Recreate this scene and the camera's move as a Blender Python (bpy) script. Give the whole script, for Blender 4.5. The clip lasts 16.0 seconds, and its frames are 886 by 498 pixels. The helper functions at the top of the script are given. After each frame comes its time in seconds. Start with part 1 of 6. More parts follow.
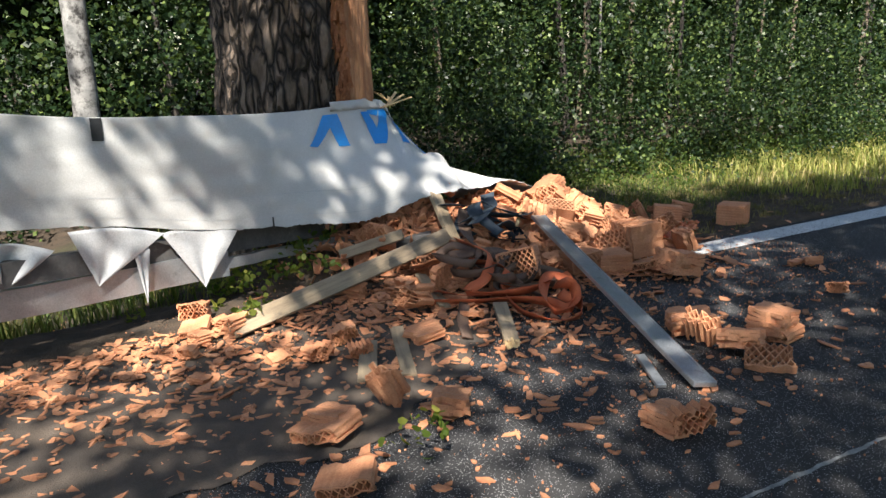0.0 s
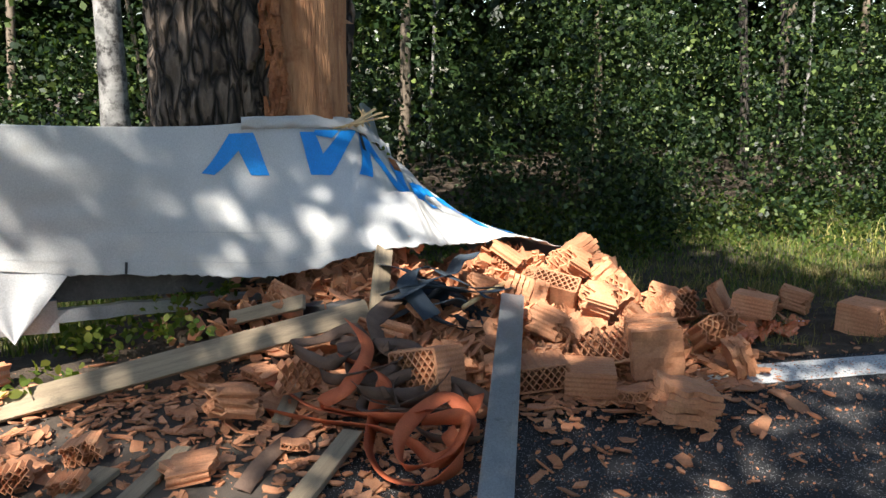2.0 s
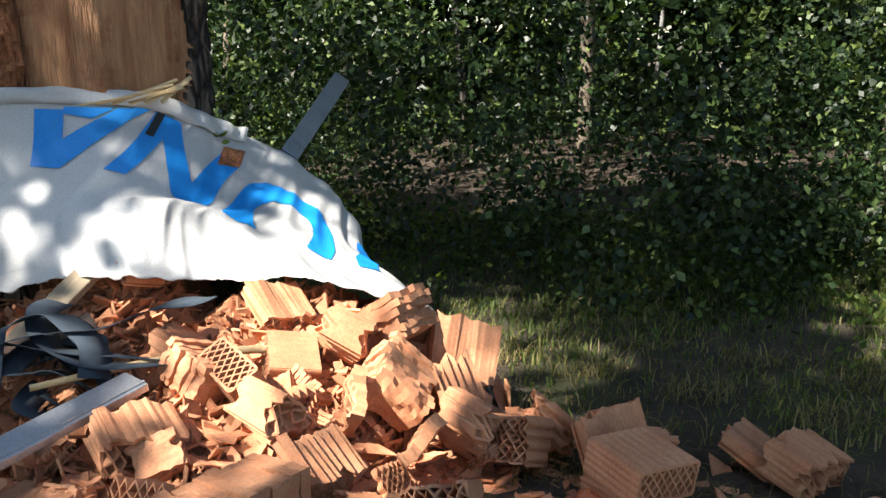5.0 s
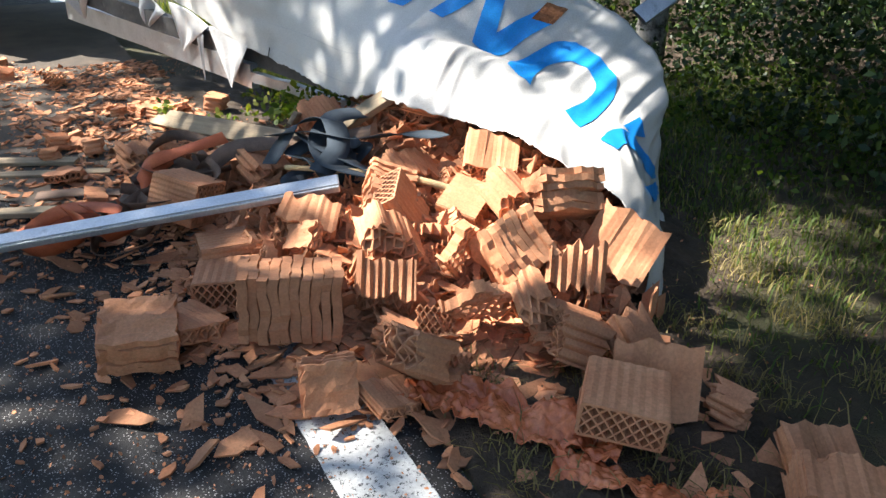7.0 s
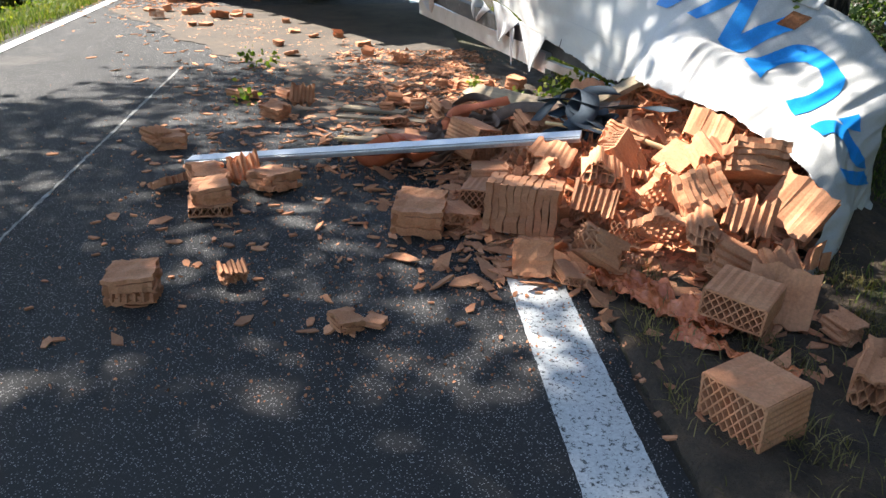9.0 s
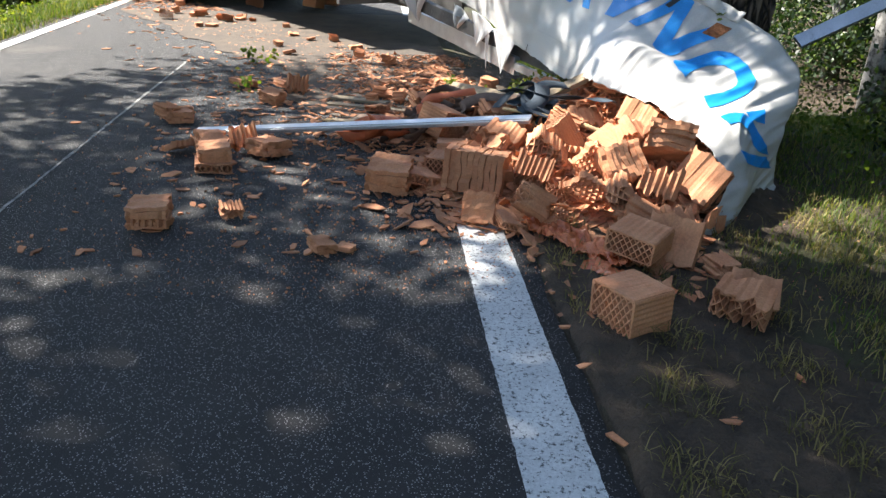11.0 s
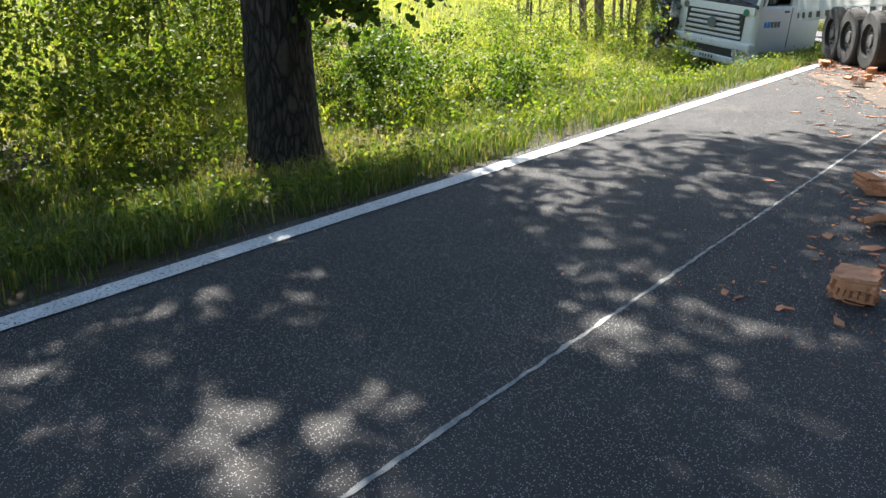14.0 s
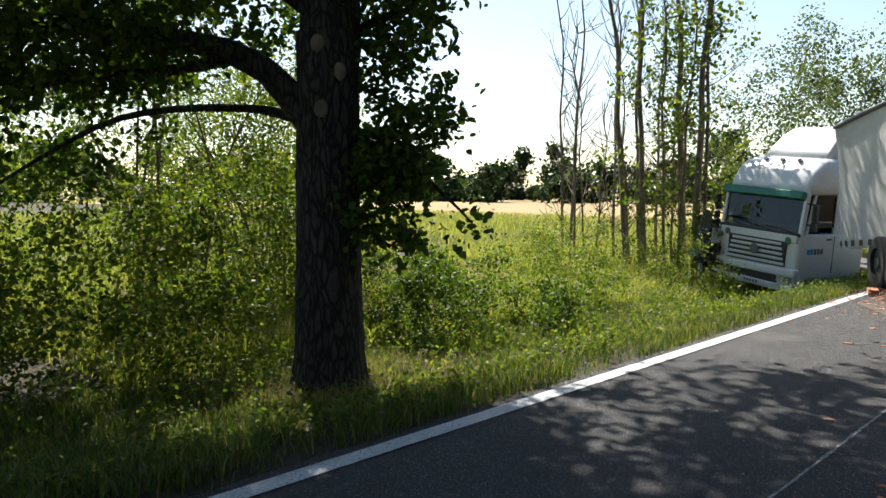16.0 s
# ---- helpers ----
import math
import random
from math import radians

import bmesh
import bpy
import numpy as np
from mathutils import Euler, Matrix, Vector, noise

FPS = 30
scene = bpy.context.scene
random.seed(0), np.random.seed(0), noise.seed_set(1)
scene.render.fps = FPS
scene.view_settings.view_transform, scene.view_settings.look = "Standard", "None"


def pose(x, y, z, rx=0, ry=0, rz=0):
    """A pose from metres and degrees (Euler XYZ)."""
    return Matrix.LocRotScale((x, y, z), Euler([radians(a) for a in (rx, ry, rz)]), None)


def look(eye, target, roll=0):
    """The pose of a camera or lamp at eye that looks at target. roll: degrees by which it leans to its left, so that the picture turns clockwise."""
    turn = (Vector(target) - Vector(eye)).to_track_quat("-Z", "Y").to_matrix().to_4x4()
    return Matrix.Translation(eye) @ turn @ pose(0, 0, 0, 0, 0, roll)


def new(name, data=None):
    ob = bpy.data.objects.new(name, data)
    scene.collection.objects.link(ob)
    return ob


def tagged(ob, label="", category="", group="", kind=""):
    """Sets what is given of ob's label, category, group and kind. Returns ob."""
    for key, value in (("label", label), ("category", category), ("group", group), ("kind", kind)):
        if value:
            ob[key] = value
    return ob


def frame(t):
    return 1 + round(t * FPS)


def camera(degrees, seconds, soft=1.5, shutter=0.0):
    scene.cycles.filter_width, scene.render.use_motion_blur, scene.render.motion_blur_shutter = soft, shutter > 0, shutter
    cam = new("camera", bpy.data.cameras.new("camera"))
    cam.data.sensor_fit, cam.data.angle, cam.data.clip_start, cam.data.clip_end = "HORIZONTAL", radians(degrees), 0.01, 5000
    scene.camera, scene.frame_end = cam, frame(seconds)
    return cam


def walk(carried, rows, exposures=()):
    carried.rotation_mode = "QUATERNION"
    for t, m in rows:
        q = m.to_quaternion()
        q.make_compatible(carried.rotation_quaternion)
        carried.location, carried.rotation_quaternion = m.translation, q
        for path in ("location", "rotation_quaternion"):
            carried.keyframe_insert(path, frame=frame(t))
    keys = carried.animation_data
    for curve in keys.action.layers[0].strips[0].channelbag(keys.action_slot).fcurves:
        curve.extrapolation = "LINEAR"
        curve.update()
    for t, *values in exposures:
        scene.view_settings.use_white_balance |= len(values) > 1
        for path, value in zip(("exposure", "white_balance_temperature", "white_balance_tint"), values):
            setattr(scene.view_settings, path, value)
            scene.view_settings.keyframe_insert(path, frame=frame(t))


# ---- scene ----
cam = camera(57.4, 16.0)
PATH = [
    (0, (-4.39, 9.343, 1.651), (-2.703, 8.383, 1.171), -1.8),
    (0.5, (-4.248, 8.78, 1.647), (-2.437, 8.097, 1.141), -2.4),
    (1, (-4.022, 8.161, 1.664), (-2.18, 7.572, 1.155), -0.5),
    (1.5, (-3.778, 7.47, 1.611), (-1.903, 6.934, 1.167), -0.8),
    (2, (-3.461, 6.894, 1.563), (-1.552, 6.487, 1.129), 0.3),
    (2.5, (-3.141, 6.303, 1.48), (-1.198, 6.017, 1.103), -0.9),
    (3, (-2.765, 5.754, 1.408), (-0.814, 5.578, 1.006), -0.8),
    (3.5, (-2.4, 5.284, 1.365), (-0.441, 5.272, 0.962), -1.3),
    (3.7, (-2.306, 5.073, 1.334), (-0.348, 5.174, 0.938), -1.1),
    (5.8, (-1.101, 3.229, 1.528), (0.513, 4.209, 0.869), 1.0),
    (6, (-1.012, 3.055, 1.529), (0.484, 4.172, 0.812), 1.6),
    (6.5, (-0.747, 2.707, 1.582), (0.48, 4.029, 0.719), 2.0),
    (7, (-0.568, 2.426, 1.649), (0.272, 4.023, 0.787), -0.2),
    (7.5, (-0.43, 2.089, 1.682), (0.145, 3.784, 0.789), 0.3),
    (8, (-0.5, 1.805, 1.663), (-0.037, 3.533, 0.769), 0.1),
    (8.5, (-0.568, 1.495, 1.714), (-0.293, 3.266, 0.827), -1.2),
    (8.7, (-0.568, 1.358, 1.707), (-0.422, 3.162, 0.857), -0.9),
    (10.8, (-0.475, 0.28, 1.65), (-0.275, 2.12, 0.892), 2.2),
    (11, (-0.46, 0.233, 1.655), (-0.296, 2.072, 0.886), 1.9),
    (11.5, (-0.538, 0.143, 1.681), (-0.548, 1.99, 0.914), 1.7),
    (12, (-0.673, 0.133, 1.66), (-0.917, 1.959, 0.882), 1.3),
    (12.5, (-0.78, 0.122, 1.665), (-1.285, 1.907, 0.916), 0.8),
    (13, (-0.843, 0.101, 1.672), (-1.62, 1.793, 0.94), 0.1),
    (13.5, (-0.898, 0.098, 1.646), (-1.892, 1.678, 0.929), -0.7),
    (14, (-0.923, 0.088, 1.642), (-2.105, 1.567, 0.995), -0.4),
    (14.5, (-0.946, 0.101, 1.682), (-2.245, 1.551, 1.222), 0.0),
    (15, (-0.949, 0.136, 1.682), (-2.28, 1.604, 1.407), 0.3),
    (15.5, (-0.945, 0.135, 1.708), (-2.295, 1.601, 1.536), -0.2),
    (16, (-0.958, 0.13, 1.757), (-2.288, 1.619, 1.624), 0.1),
]
EXPO = [(0.0, 1.65), (3.7, 1.8), (6.0, 2.0), (8.7, 2.15), (12.5, 2.2), (14.0, 2.35), (15.0, 1.85), (16.0, 1.35)]
walk(cam, [(t, look(eye, target, roll)) for t, eye, target, roll in PATH], EXPO)

# ---- sun and sky ----
SUN = Vector((-0.62, 0.42, 0.86)).normalized()
world = bpy.data.worlds.new("sky")
scene.world = world
world.use_nodes = True
wn = world.node_tree
sky = wn.nodes.new("ShaderNodeTexSky")
sky.sky_type = "NISHITA"
sky.sun_disc = False
sky.sun_elevation = math.asin(SUN.z)
sky.sun_rotation = math.atan2(SUN.x, SUN.y)
sky.air_density, sky.dust_density = 1.1, 0.7
wn.nodes["Background"].inputs["Strength"].default_value = 0.068
wn.links.new(sky.outputs[0], wn.nodes["Background"].inputs["Color"])
sun = new("sun", bpy.data.lights.new("sun", "SUN"))
sun.data.energy, sun.data.angle, sun.data.color = 4.6, radians(0.55), (1.0, 0.945, 0.86)
sun.matrix_world = look(SUN * 50, (0, 0, 0))

# ---- materials ----
RNG = np.random.RandomState(7)


def ramp_of(nt, fac, stops):
    r = nt.nodes.new("ShaderNodeValToRGB")
    while len(r.color_ramp.elements) < len(stops):
        r.color_ramp.elements.new(0.5)
    for e, (p, c) in zip(r.color_ramp.elements, stops):
        e.position, e.color = p, (*c, 1)
    nt.links.new(fac, r.inputs[0])
    return r.outputs[0]


def noise_of(nt, scale, detail=4.0, rough=0.6, stretch=None, coord="Object"):
    tc = nt.nodes.new("ShaderNodeTexCoord")
    n = nt.nodes.new("ShaderNodeTexNoise")
    n.inputs["Scale"].default_value, n.inputs["Detail"].default_value = scale, detail
    n.inputs["Roughness"].default_value = rough
    out = tc.outputs[coord]
    if stretch:
        mp = nt.nodes.new("ShaderNodeMapping")
        mp.inputs["Scale"].default_value = stretch
        nt.links.new(out, mp.inputs[0])
        out = mp.outputs[0]
    nt.links.new(out, n.inputs["Vector"])
    return n.outputs["Fac"]


def mixed(nt, a, b, fac, mode="MIX"):
    m = nt.nodes.new("ShaderNodeMix")
    m.data_type, m.blend_type = "RGBA", mode
    for sock, v in ((m.inputs[0], fac), (m.inputs[6], a), (m.inputs[7], b)):
        if isinstance(v, (int, float)):
            sock.default_value = v
        elif isinstance(v, tuple):
            sock.default_value = (*v, 1)
        else:
            nt.links.new(v, sock)
    return m.outputs[2]


def surface(name, dark, light, scale=8.0, fine=60.0, rough=0.8, metal=0.0, bump=0.3, dist=0.004, island=0.0, stretch=None, stain=None, coord="Object", obj_rand=0.0, lo=0.3, hi=0.7):
    """A worn surface: two colours mixed by coarse noise, fine grain, bump, an optional stain colour."""
    m = bpy.data.materials.new(name)
    m.use_nodes = True
    nt = m.node_tree
    b = nt.nodes["Principled BSDF"]
    coarse = noise_of(nt, scale, 5, 0.65, stretch, coord)
    grain = noise_of(nt, fine, 3, 0.7, stretch, coord)
    c = ramp_of(nt, coarse, [(lo, dark), (hi, light)])
    g = ramp_of(nt, grain, [(0.3, (0.72, 0.72, 0.72)), (0.7, (1.15, 1.15, 1.15))])
    c = mixed(nt, c, g, 0.8, "MULTIPLY")
    if stain:
        sf = ramp_of(nt, noise_of(nt, stain[1], 6, 0.7, None, coord), [(stain[2], (0, 0, 0)), (min(1, stain[2] + 0.15), (1, 1, 1))])
        c = mixed(nt, c, stain[0], sf)
    if island or obj_rand:
        if island:
            geo = nt.nodes.new("ShaderNodeNewGeometry")
            src = geo.outputs["Random Per Island"]
        else:
            oi = nt.nodes.new("ShaderNodeObjectInfo")
            src = oi.outputs["Random"]
        k = island or obj_rand
        v = ramp_of(nt, src, [(0.0, (1 - k, 1 - k, 1 - k)), (0.5, (1, 1 - k * 0.1, 1 - k * 0.15)), (1.0, (1 + k * 0.5, 1 + k * 0.5, 1 + k * 0.5))])
        c = mixed(nt, c, v, 1.0, "MULTIPLY")
    nt.links.new(c, b.inputs["Base Color"])
    b.inputs["Roughness"].default_value, b.inputs["Metallic"].default_value = rough, metal
    if bump:
        bp = nt.nodes.new("ShaderNodeBump")
        bp.inputs["Strength"].default_value, bp.inputs["Distance"].default_value = bump, dist
        nt.links.new(grain, bp.inputs["Height"])
        nt.links.new(bp.outputs[0], b.inputs["Normal"])
    return m


def leaf_material(name, stops, trans=0.45, gloss=0.6):
    m = bpy.data.materials.new(name)
    m.use_nodes = True
    nt = m.node_tree
    b = nt.nodes["Principled BSDF"]
    geo = nt.nodes.new("ShaderNodeNewGeometry")
    c = ramp_of(nt, geo.outputs["Random Per Island"], stops)
    big = ramp_of(nt, noise_of(nt, 0.7, 3), [(0.3, (0.7, 0.72, 0.7)), (0.7, (1.2, 1.15, 1.0))])
    c = mixed(nt, c, big, 1.0, "MULTIPLY")
    nt.links.new(c, b.inputs["Base Color"])
    b.inputs["Roughness"].default_value = gloss
    b.inputs["Specular IOR Level"].default_value = 0.25
    tr = nt.nodes.new("ShaderNodeBsdfTranslucent")
    c2 = mixed(nt, c, (1.3, 1.5, 0.5), 1.0, "MULTIPLY")
    nt.links.new(c2, tr.inputs[0])
    ms = nt.nodes.new("ShaderNodeMixShader")
    ms.inputs[0].default_value = trans
    nt.links.new(b.outputs[0], ms.inputs[1])
    nt.links.new(tr.outputs[0], ms.inputs[2])
    nt.links.new(ms.outputs[0], nt.nodes["Material Output"].inputs[0])
    return m


def asphalt_material():
    m = surface("asphalt", (0.037, 0.037, 0.039), (0.062, 0.060, 0.060), 0.9, 170, 0.9, bump=1.0, dist=0.012, stain=((0.10, 0.092, 0.082), 0.35, 0.58))
    nt = m.node_tree
    b = nt.nodes["Principled BSDF"]
    old = b.inputs["Base Color"].links[0].from_socket
    tc = nt.nodes.new("ShaderNodeTexCoord")
    v = nt.nodes.new("ShaderNodeTexVoronoi")
    v.inputs["Scale"].default_value = 135
    b.inputs["Specular IOR Level"].default_value = 0.3
    nt.links.new(tc.outputs["Object"], v.inputs["Vector"])
    stone = ramp_of(nt, v.outputs["Color"], [(0.58, (0, 0, 0)), (0.66, (1, 1, 1))])
    near = ramp_of(nt, v.outputs["Distance"], [(0.22, (1, 1, 1)), (0.4, (0, 0, 0))])
    nt.links.new(mixed(nt, old, (0.50, 0.49, 0.47), mixed(nt, stone, near, 1.0, "MULTIPLY")), b.inputs["Base Color"])
    return m


def line_material():
    m = surface("road_paint", (0.46, 0.47, 0.47), (0.64, 0.65, 0.64), 3.0, 90, 0.7, bump=0.5, dist=0.004)
    nt = m.node_tree
    b = nt.nodes["Principled BSDF"]
    old = b.inputs["Base Color"].links[0].from_socket
    worn = ramp_of(nt, noise_of(nt, 55, 5, 0.75), [(0.55, (0, 0, 0)), (0.60, (1, 1, 1))])
    nt.links.new(mixed(nt, old, (0.06, 0.06, 0.06), worn), b.inputs["Base Color"])
    return m


ASPHALT = asphalt_material()
PAINT = line_material()
SEAL = surface("crack_seal", (0.10, 0.10, 0.10), (0.38, 0.38, 0.36), 12, 120, 0.8)
SOIL = surface("soil_and_grass", (0.030, 0.022, 0.014), (0.068, 0.054, 0.026), 4.5, 60, 0.95, bump=0.9, dist=0.03, stain=((0.060, 0.066, 0.024), 0.7, 0.52))
DIRT = surface("dark_dirt", (0.036, 0.026, 0.018), (0.105, 0.072, 0.045), 6, 60, 0.95, bump=1.0, dist=0.03, stain=((0.15, 0.105, 0.06), 16, 0.62))
CLAY = surface("fired_clay", (0.48, 0.195, 0.092), (0.62, 0.305, 0.16), 6, 90, 0.85, bump=0.35, dist=0.003, obj_rand=0.22, stain=((0.64, 0.36, 0.20), 9, 0.62))
CLAY_BITS = surface("broken_clay", (0.45, 0.178, 0.082), (0.62, 0.305, 0.16), 9, 90, 0.88, bump=0.3, dist=0.003, island=0.42)
TARP = surface("white_tarpaulin", (0.45, 0.445, 0.43), (0.56, 0.555, 0.54), 1.2, 160, 0.42, bump=0.12, dist=0.002, stain=((0.50, 0.47, 0.42), 2.4, 0.60))
TARP_IN = surface("grey_tarpaulin_lining", (0.40, 0.41, 0.42), (0.52, 0.52, 0.52), 3, 120, 0.55, bump=0.15, stain=((0.25, 0.22, 0.19), 6, 0.6))
BLUE = surface("blue_print", (0.010, 0.22, 0.64), (0.014, 0.28, 0.76), 4, 120, 0.4, bump=0.1)
WOOD = surface("grey_timber", (0.20, 0.15, 0.10), (0.40, 0.31, 0.20), 3, 60, 0.8, bump=0.5, stretch=(1, 12, 12), stain=((0.13, 0.11, 0.09), 5, 0.62))
FRESHWOOD = surface("split_wood", (0.50, 0.33, 0.15), (0.70, 0.52, 0.28), 6, 50, 0.8, bump=0.5, stretch=(1, 10, 10))
ALU = surface("aluminium", (0.42, 0.44, 0.47), (0.58, 0.60, 0.62), 5, 120, 0.38, 0.75, bump=0.15, stain=((0.28, 0.29, 0.30), 14, 0.6))
STEEL = surface("dirty_chassis_steel", (0.05, 0.05, 0.052), (0.12, 0.115, 0.11), 6, 70, 0.7, 0.2, bump=0.3, stain=((0.30, 0.28, 0.26), 5, 0.6))
def bark_material(name, deep, plate, scale, tall, dist):
    """Furrowed bark: plates between dark fissures, stretched upwards."""
    m = surface(name, plate[0], plate[1], 7, 70, 0.95, bump=0.6, dist=0.01, stretch=(1, 1, 0.4))
    nt = m.node_tree
    b = nt.nodes["Principled BSDF"]
    old = b.inputs["Base Color"].links[0].from_socket
    tc = nt.nodes.new("ShaderNodeTexCoord")
    mp = nt.nodes.new("ShaderNodeMapping")
    mp.inputs["Scale"].default_value = (1, 1, tall)
    nt.links.new(tc.outputs["Object"], mp.inputs[0])
    wob = nt.nodes.new("ShaderNodeTexNoise")
    wob.inputs["Scale"].default_value = 6
    nt.links.new(mp.outputs[0], wob.inputs["Vector"])
    add = nt.nodes.new("ShaderNodeMixRGB")
    add.blend_type = "ADD"
    add.inputs[0].default_value = 0.16
    nt.links.new(mp.outputs[0], add.inputs[1])
    nt.links.new(wob.outputs["Color"], add.inputs[2])
    v = nt.nodes.new("ShaderNodeTexVoronoi")
    v.feature = "DISTANCE_TO_EDGE"
    v.inputs["Scale"].default_value = scale
    nt.links.new(add.outputs[0], v.inputs["Vector"])
    f = ramp_of(nt, v.outputs["Distance"], [(0.02, (0, 0, 0)), (0.22, (1, 1, 1))])
    nt.links.new(mixed(nt, deep, old, f), b.inputs["Base Color"])
    bp = nt.nodes.new("ShaderNodeBump")
    bp.inputs["Strength"].default_value, bp.inputs["Distance"].default_value = 1.0, dist
    nt.links.new(f, bp.inputs["Height"])
    nt.links.new(b.inputs["Normal"].links[0].from_socket, bp.inputs["Normal"])
    nt.links.new(bp.outputs[0], b.inputs["Normal"])
    return m


BARK = bark_material("bark", (0.012, 0.009, 0.007), ((0.075, 0.052, 0.038), (0.24, 0.18, 0.135)), 13, 0.3, 0.035)
OAKBARK = bark_material("oak_bark", (0.012, 0.010, 0.008), ((0.035, 0.030, 0.024), (0.085, 0.072, 0.058)), 16, 0.28, 0.02)
BAREWOOD = surface("stripped_trunk", (0.26, 0.095, 0.035), (0.55, 0.29, 0.145), 7, 34, 0.8, bump=1.0, dist=0.03, stretch=(1, 1, 0.14), stain=((0.24, 0.085, 0.035), 4.0, 0.52))
REDBARK = surface("torn_inner_bark", (0.22, 0.075, 0.03), (0.42, 0.17, 0.07), 9, 30, 0.9, bump=1.0, dist=0.03)
# birch bark greyed and its black marks spread to hold the mottled shade
BIRCH = surface("shaded_birch_bark", (0.20, 0.19, 0.18), (0.34, 0.33, 0.31), 3, 30, 0.8, bump=0.4, stain=((0.025, 0.022, 0.02), 9, 0.46))
DEADWOOD = surface("dead_bark", (0.11, 0.085, 0.06), (0.24, 0.19, 0.14), 6, 30, 0.9, bump=0.5)
ORANGE = surface("orange_strap_webbing", (0.42, 0.085, 0.03), (0.60, 0.15, 0.055), 8, 200, 0.7, bump=0.4)
BROWNSTRAP = surface("brown_strap_webbing", (0.085, 0.05, 0.034), (0.19, 0.12, 0.085), 6, 200, 0.8, bump=0.4)
TEAL = surface("blue_grey_webbing", (0.018, 0.028, 0.040), (0.042, 0.060, 0.080), 6, 200, 0.92, bump=0.4)
FILM = surface("torn_orange_film", (0.55, 0.125, 0.045), (0.74, 0.26, 0.11), 5, 40, 0.25, bump=0.5, dist=0.01)
CABWHITE = surface("white_cab_paint", (0.74, 0.74, 0.72), (0.80, 0.80, 0.79), 2, 40, 0.25, bump=0.02, stain=((0.55, 0.53, 0.49), 3, 0.66))
GREY = surface("grey_plastic", (0.10, 0.105, 0.11), (0.16, 0.165, 0.17), 8, 60, 0.5, bump=0.1)
BLACK = surface("black_plastic", (0.012, 0.012, 0.013), (0.03, 0.03, 0.03), 8, 60, 0.5, bump=0.1)
RUBBER = surface("tyre_rubber", (0.018, 0.018, 0.018), (0.045, 0.042, 0.04), 8, 60, 0.85, bump=0.3)
GREENVISOR = surface("green_sun_visor", (0.01, 0.14, 0.075), (0.015, 0.19, 0.10), 3, 40, 0.3, bump=0.05)
CHROME = surface("scratched_bright_metal", (0.6, 0.6, 0.6), (0.75, 0.75, 0.75), 8, 60, 0.25, 0.9, bump=0.1)
SEATS = surface("dark_cab_interior", (0.012, 0.012, 0.013), (0.03, 0.03, 0.03), 5, 50, 0.9)


def glass_material(name, tint, rough=0.02):
    m = bpy.data.materials.new(name)
    m.use_nodes = True
    nt = m.node_tree
    b = nt.nodes["Principled BSDF"]
    b.inputs["Base Color"].default_value = (*tint, 1)
    b.inputs["Roughness"].default_value = rough
    b.inputs["Transmission Weight"].default_value = 1.0
    b.inputs["IOR"].default_value = 1.45
    b.inputs["Specular IOR Level"].default_value = 0.25
    return m


GLASS = glass_material("tinted_glass", (0.06, 0.09, 0.08))
LAMPGLASS = glass_material("lamp_glass", (0.9, 0.9, 0.9), 0.1)

LEAF_OAK = leaf_material("oak_leaves", [(0.0, (0.036, 0.065, 0.015)), (0.5, (0.064, 0.108, 0.022)), (1.0, (0.115, 0.145, 0.033))])
# woodland shade is in these leaf colours; the bright stops are painted glints
LEAF_WOOD_SHADED = leaf_material("shaded_woodland_leaves", [(0.0, (0.009, 0.022, 0.009)), (0.6, (0.020, 0.040, 0.015)), (0.85, (0.060, 0.096, 0.032)), (1.0, (0.15, 0.20, 0.065))], 0.22, 0.42)
LEAF_BUSH = leaf_material("bush_leaves", [(0.0, (0.05, 0.09, 0.018)), (0.5, (0.115, 0.16, 0.032)), (1.0, (0.24, 0.23, 0.055))], 0.45)
LEAF_GREY = leaf_material("willow_leaves", [(0.0, (0.07, 0.09, 0.045)), (1.0, (0.13, 0.15, 0.085))], 0.4)
GRASS = leaf_material("grass_blades", [(0.0, (0.05, 0.09, 0.02)), (0.5, (0.105, 0.15, 0.034)), (0.8, (0.18, 0.18, 0.06)), (1.0, (0.32, 0.26, 0.13))], 0.36, 0.6)
MEADOW = leaf_material("meadow_blades", [(0.0, (0.18, 0.22, 0.06)), (0.5, (0.32, 0.33, 0.10)), (0.8, (0.44, 0.39, 0.15)), (1.0, (0.52, 0.42, 0.22))], 0.36, 0.6)
DRYGRASS = leaf_material("dry_grass", [(0.0, (0.10, 0.095, 0.04)), (0.5, (0.20, 0.165, 0.08)), (1.0, (0.33, 0.26, 0.14))], 0.35, 0.7)
FLOWER = leaf_material("purple_flowers", [(0.0, (0.20, 0.07, 0.20)), (1.0, (0.35, 0.16, 0.32))], 0.4)
FIELD = surface("ripe_field", (0.26, 0.18, 0.07), (0.38, 0.27, 0.11), 0.05, 3, 0.95, bump=0.4, dist=0.1)

# ---- mesh helpers ----


def mesh_of(name, verts, faces, material, smooth=False):
    me = bpy.data.meshes.new(name)
    me.from_pydata([tuple(v) for v in verts], [], [tuple(f) for f in faces])
    me.materials.append(material)
    if smooth:
        me.shade_smooth()
    me.update()
    return me


def thing(name, label, category, group="", kind=""):
    return tagged(new(name), label, category, group, kind)


def put(name, me, parent=None, m=None, label="", category="", group="", kind=""):
    ob = new(name, me)
    ob.parent = parent
    if m is not None:
        ob.matrix_basis = m
    return tagged(ob, label, category, group, kind)


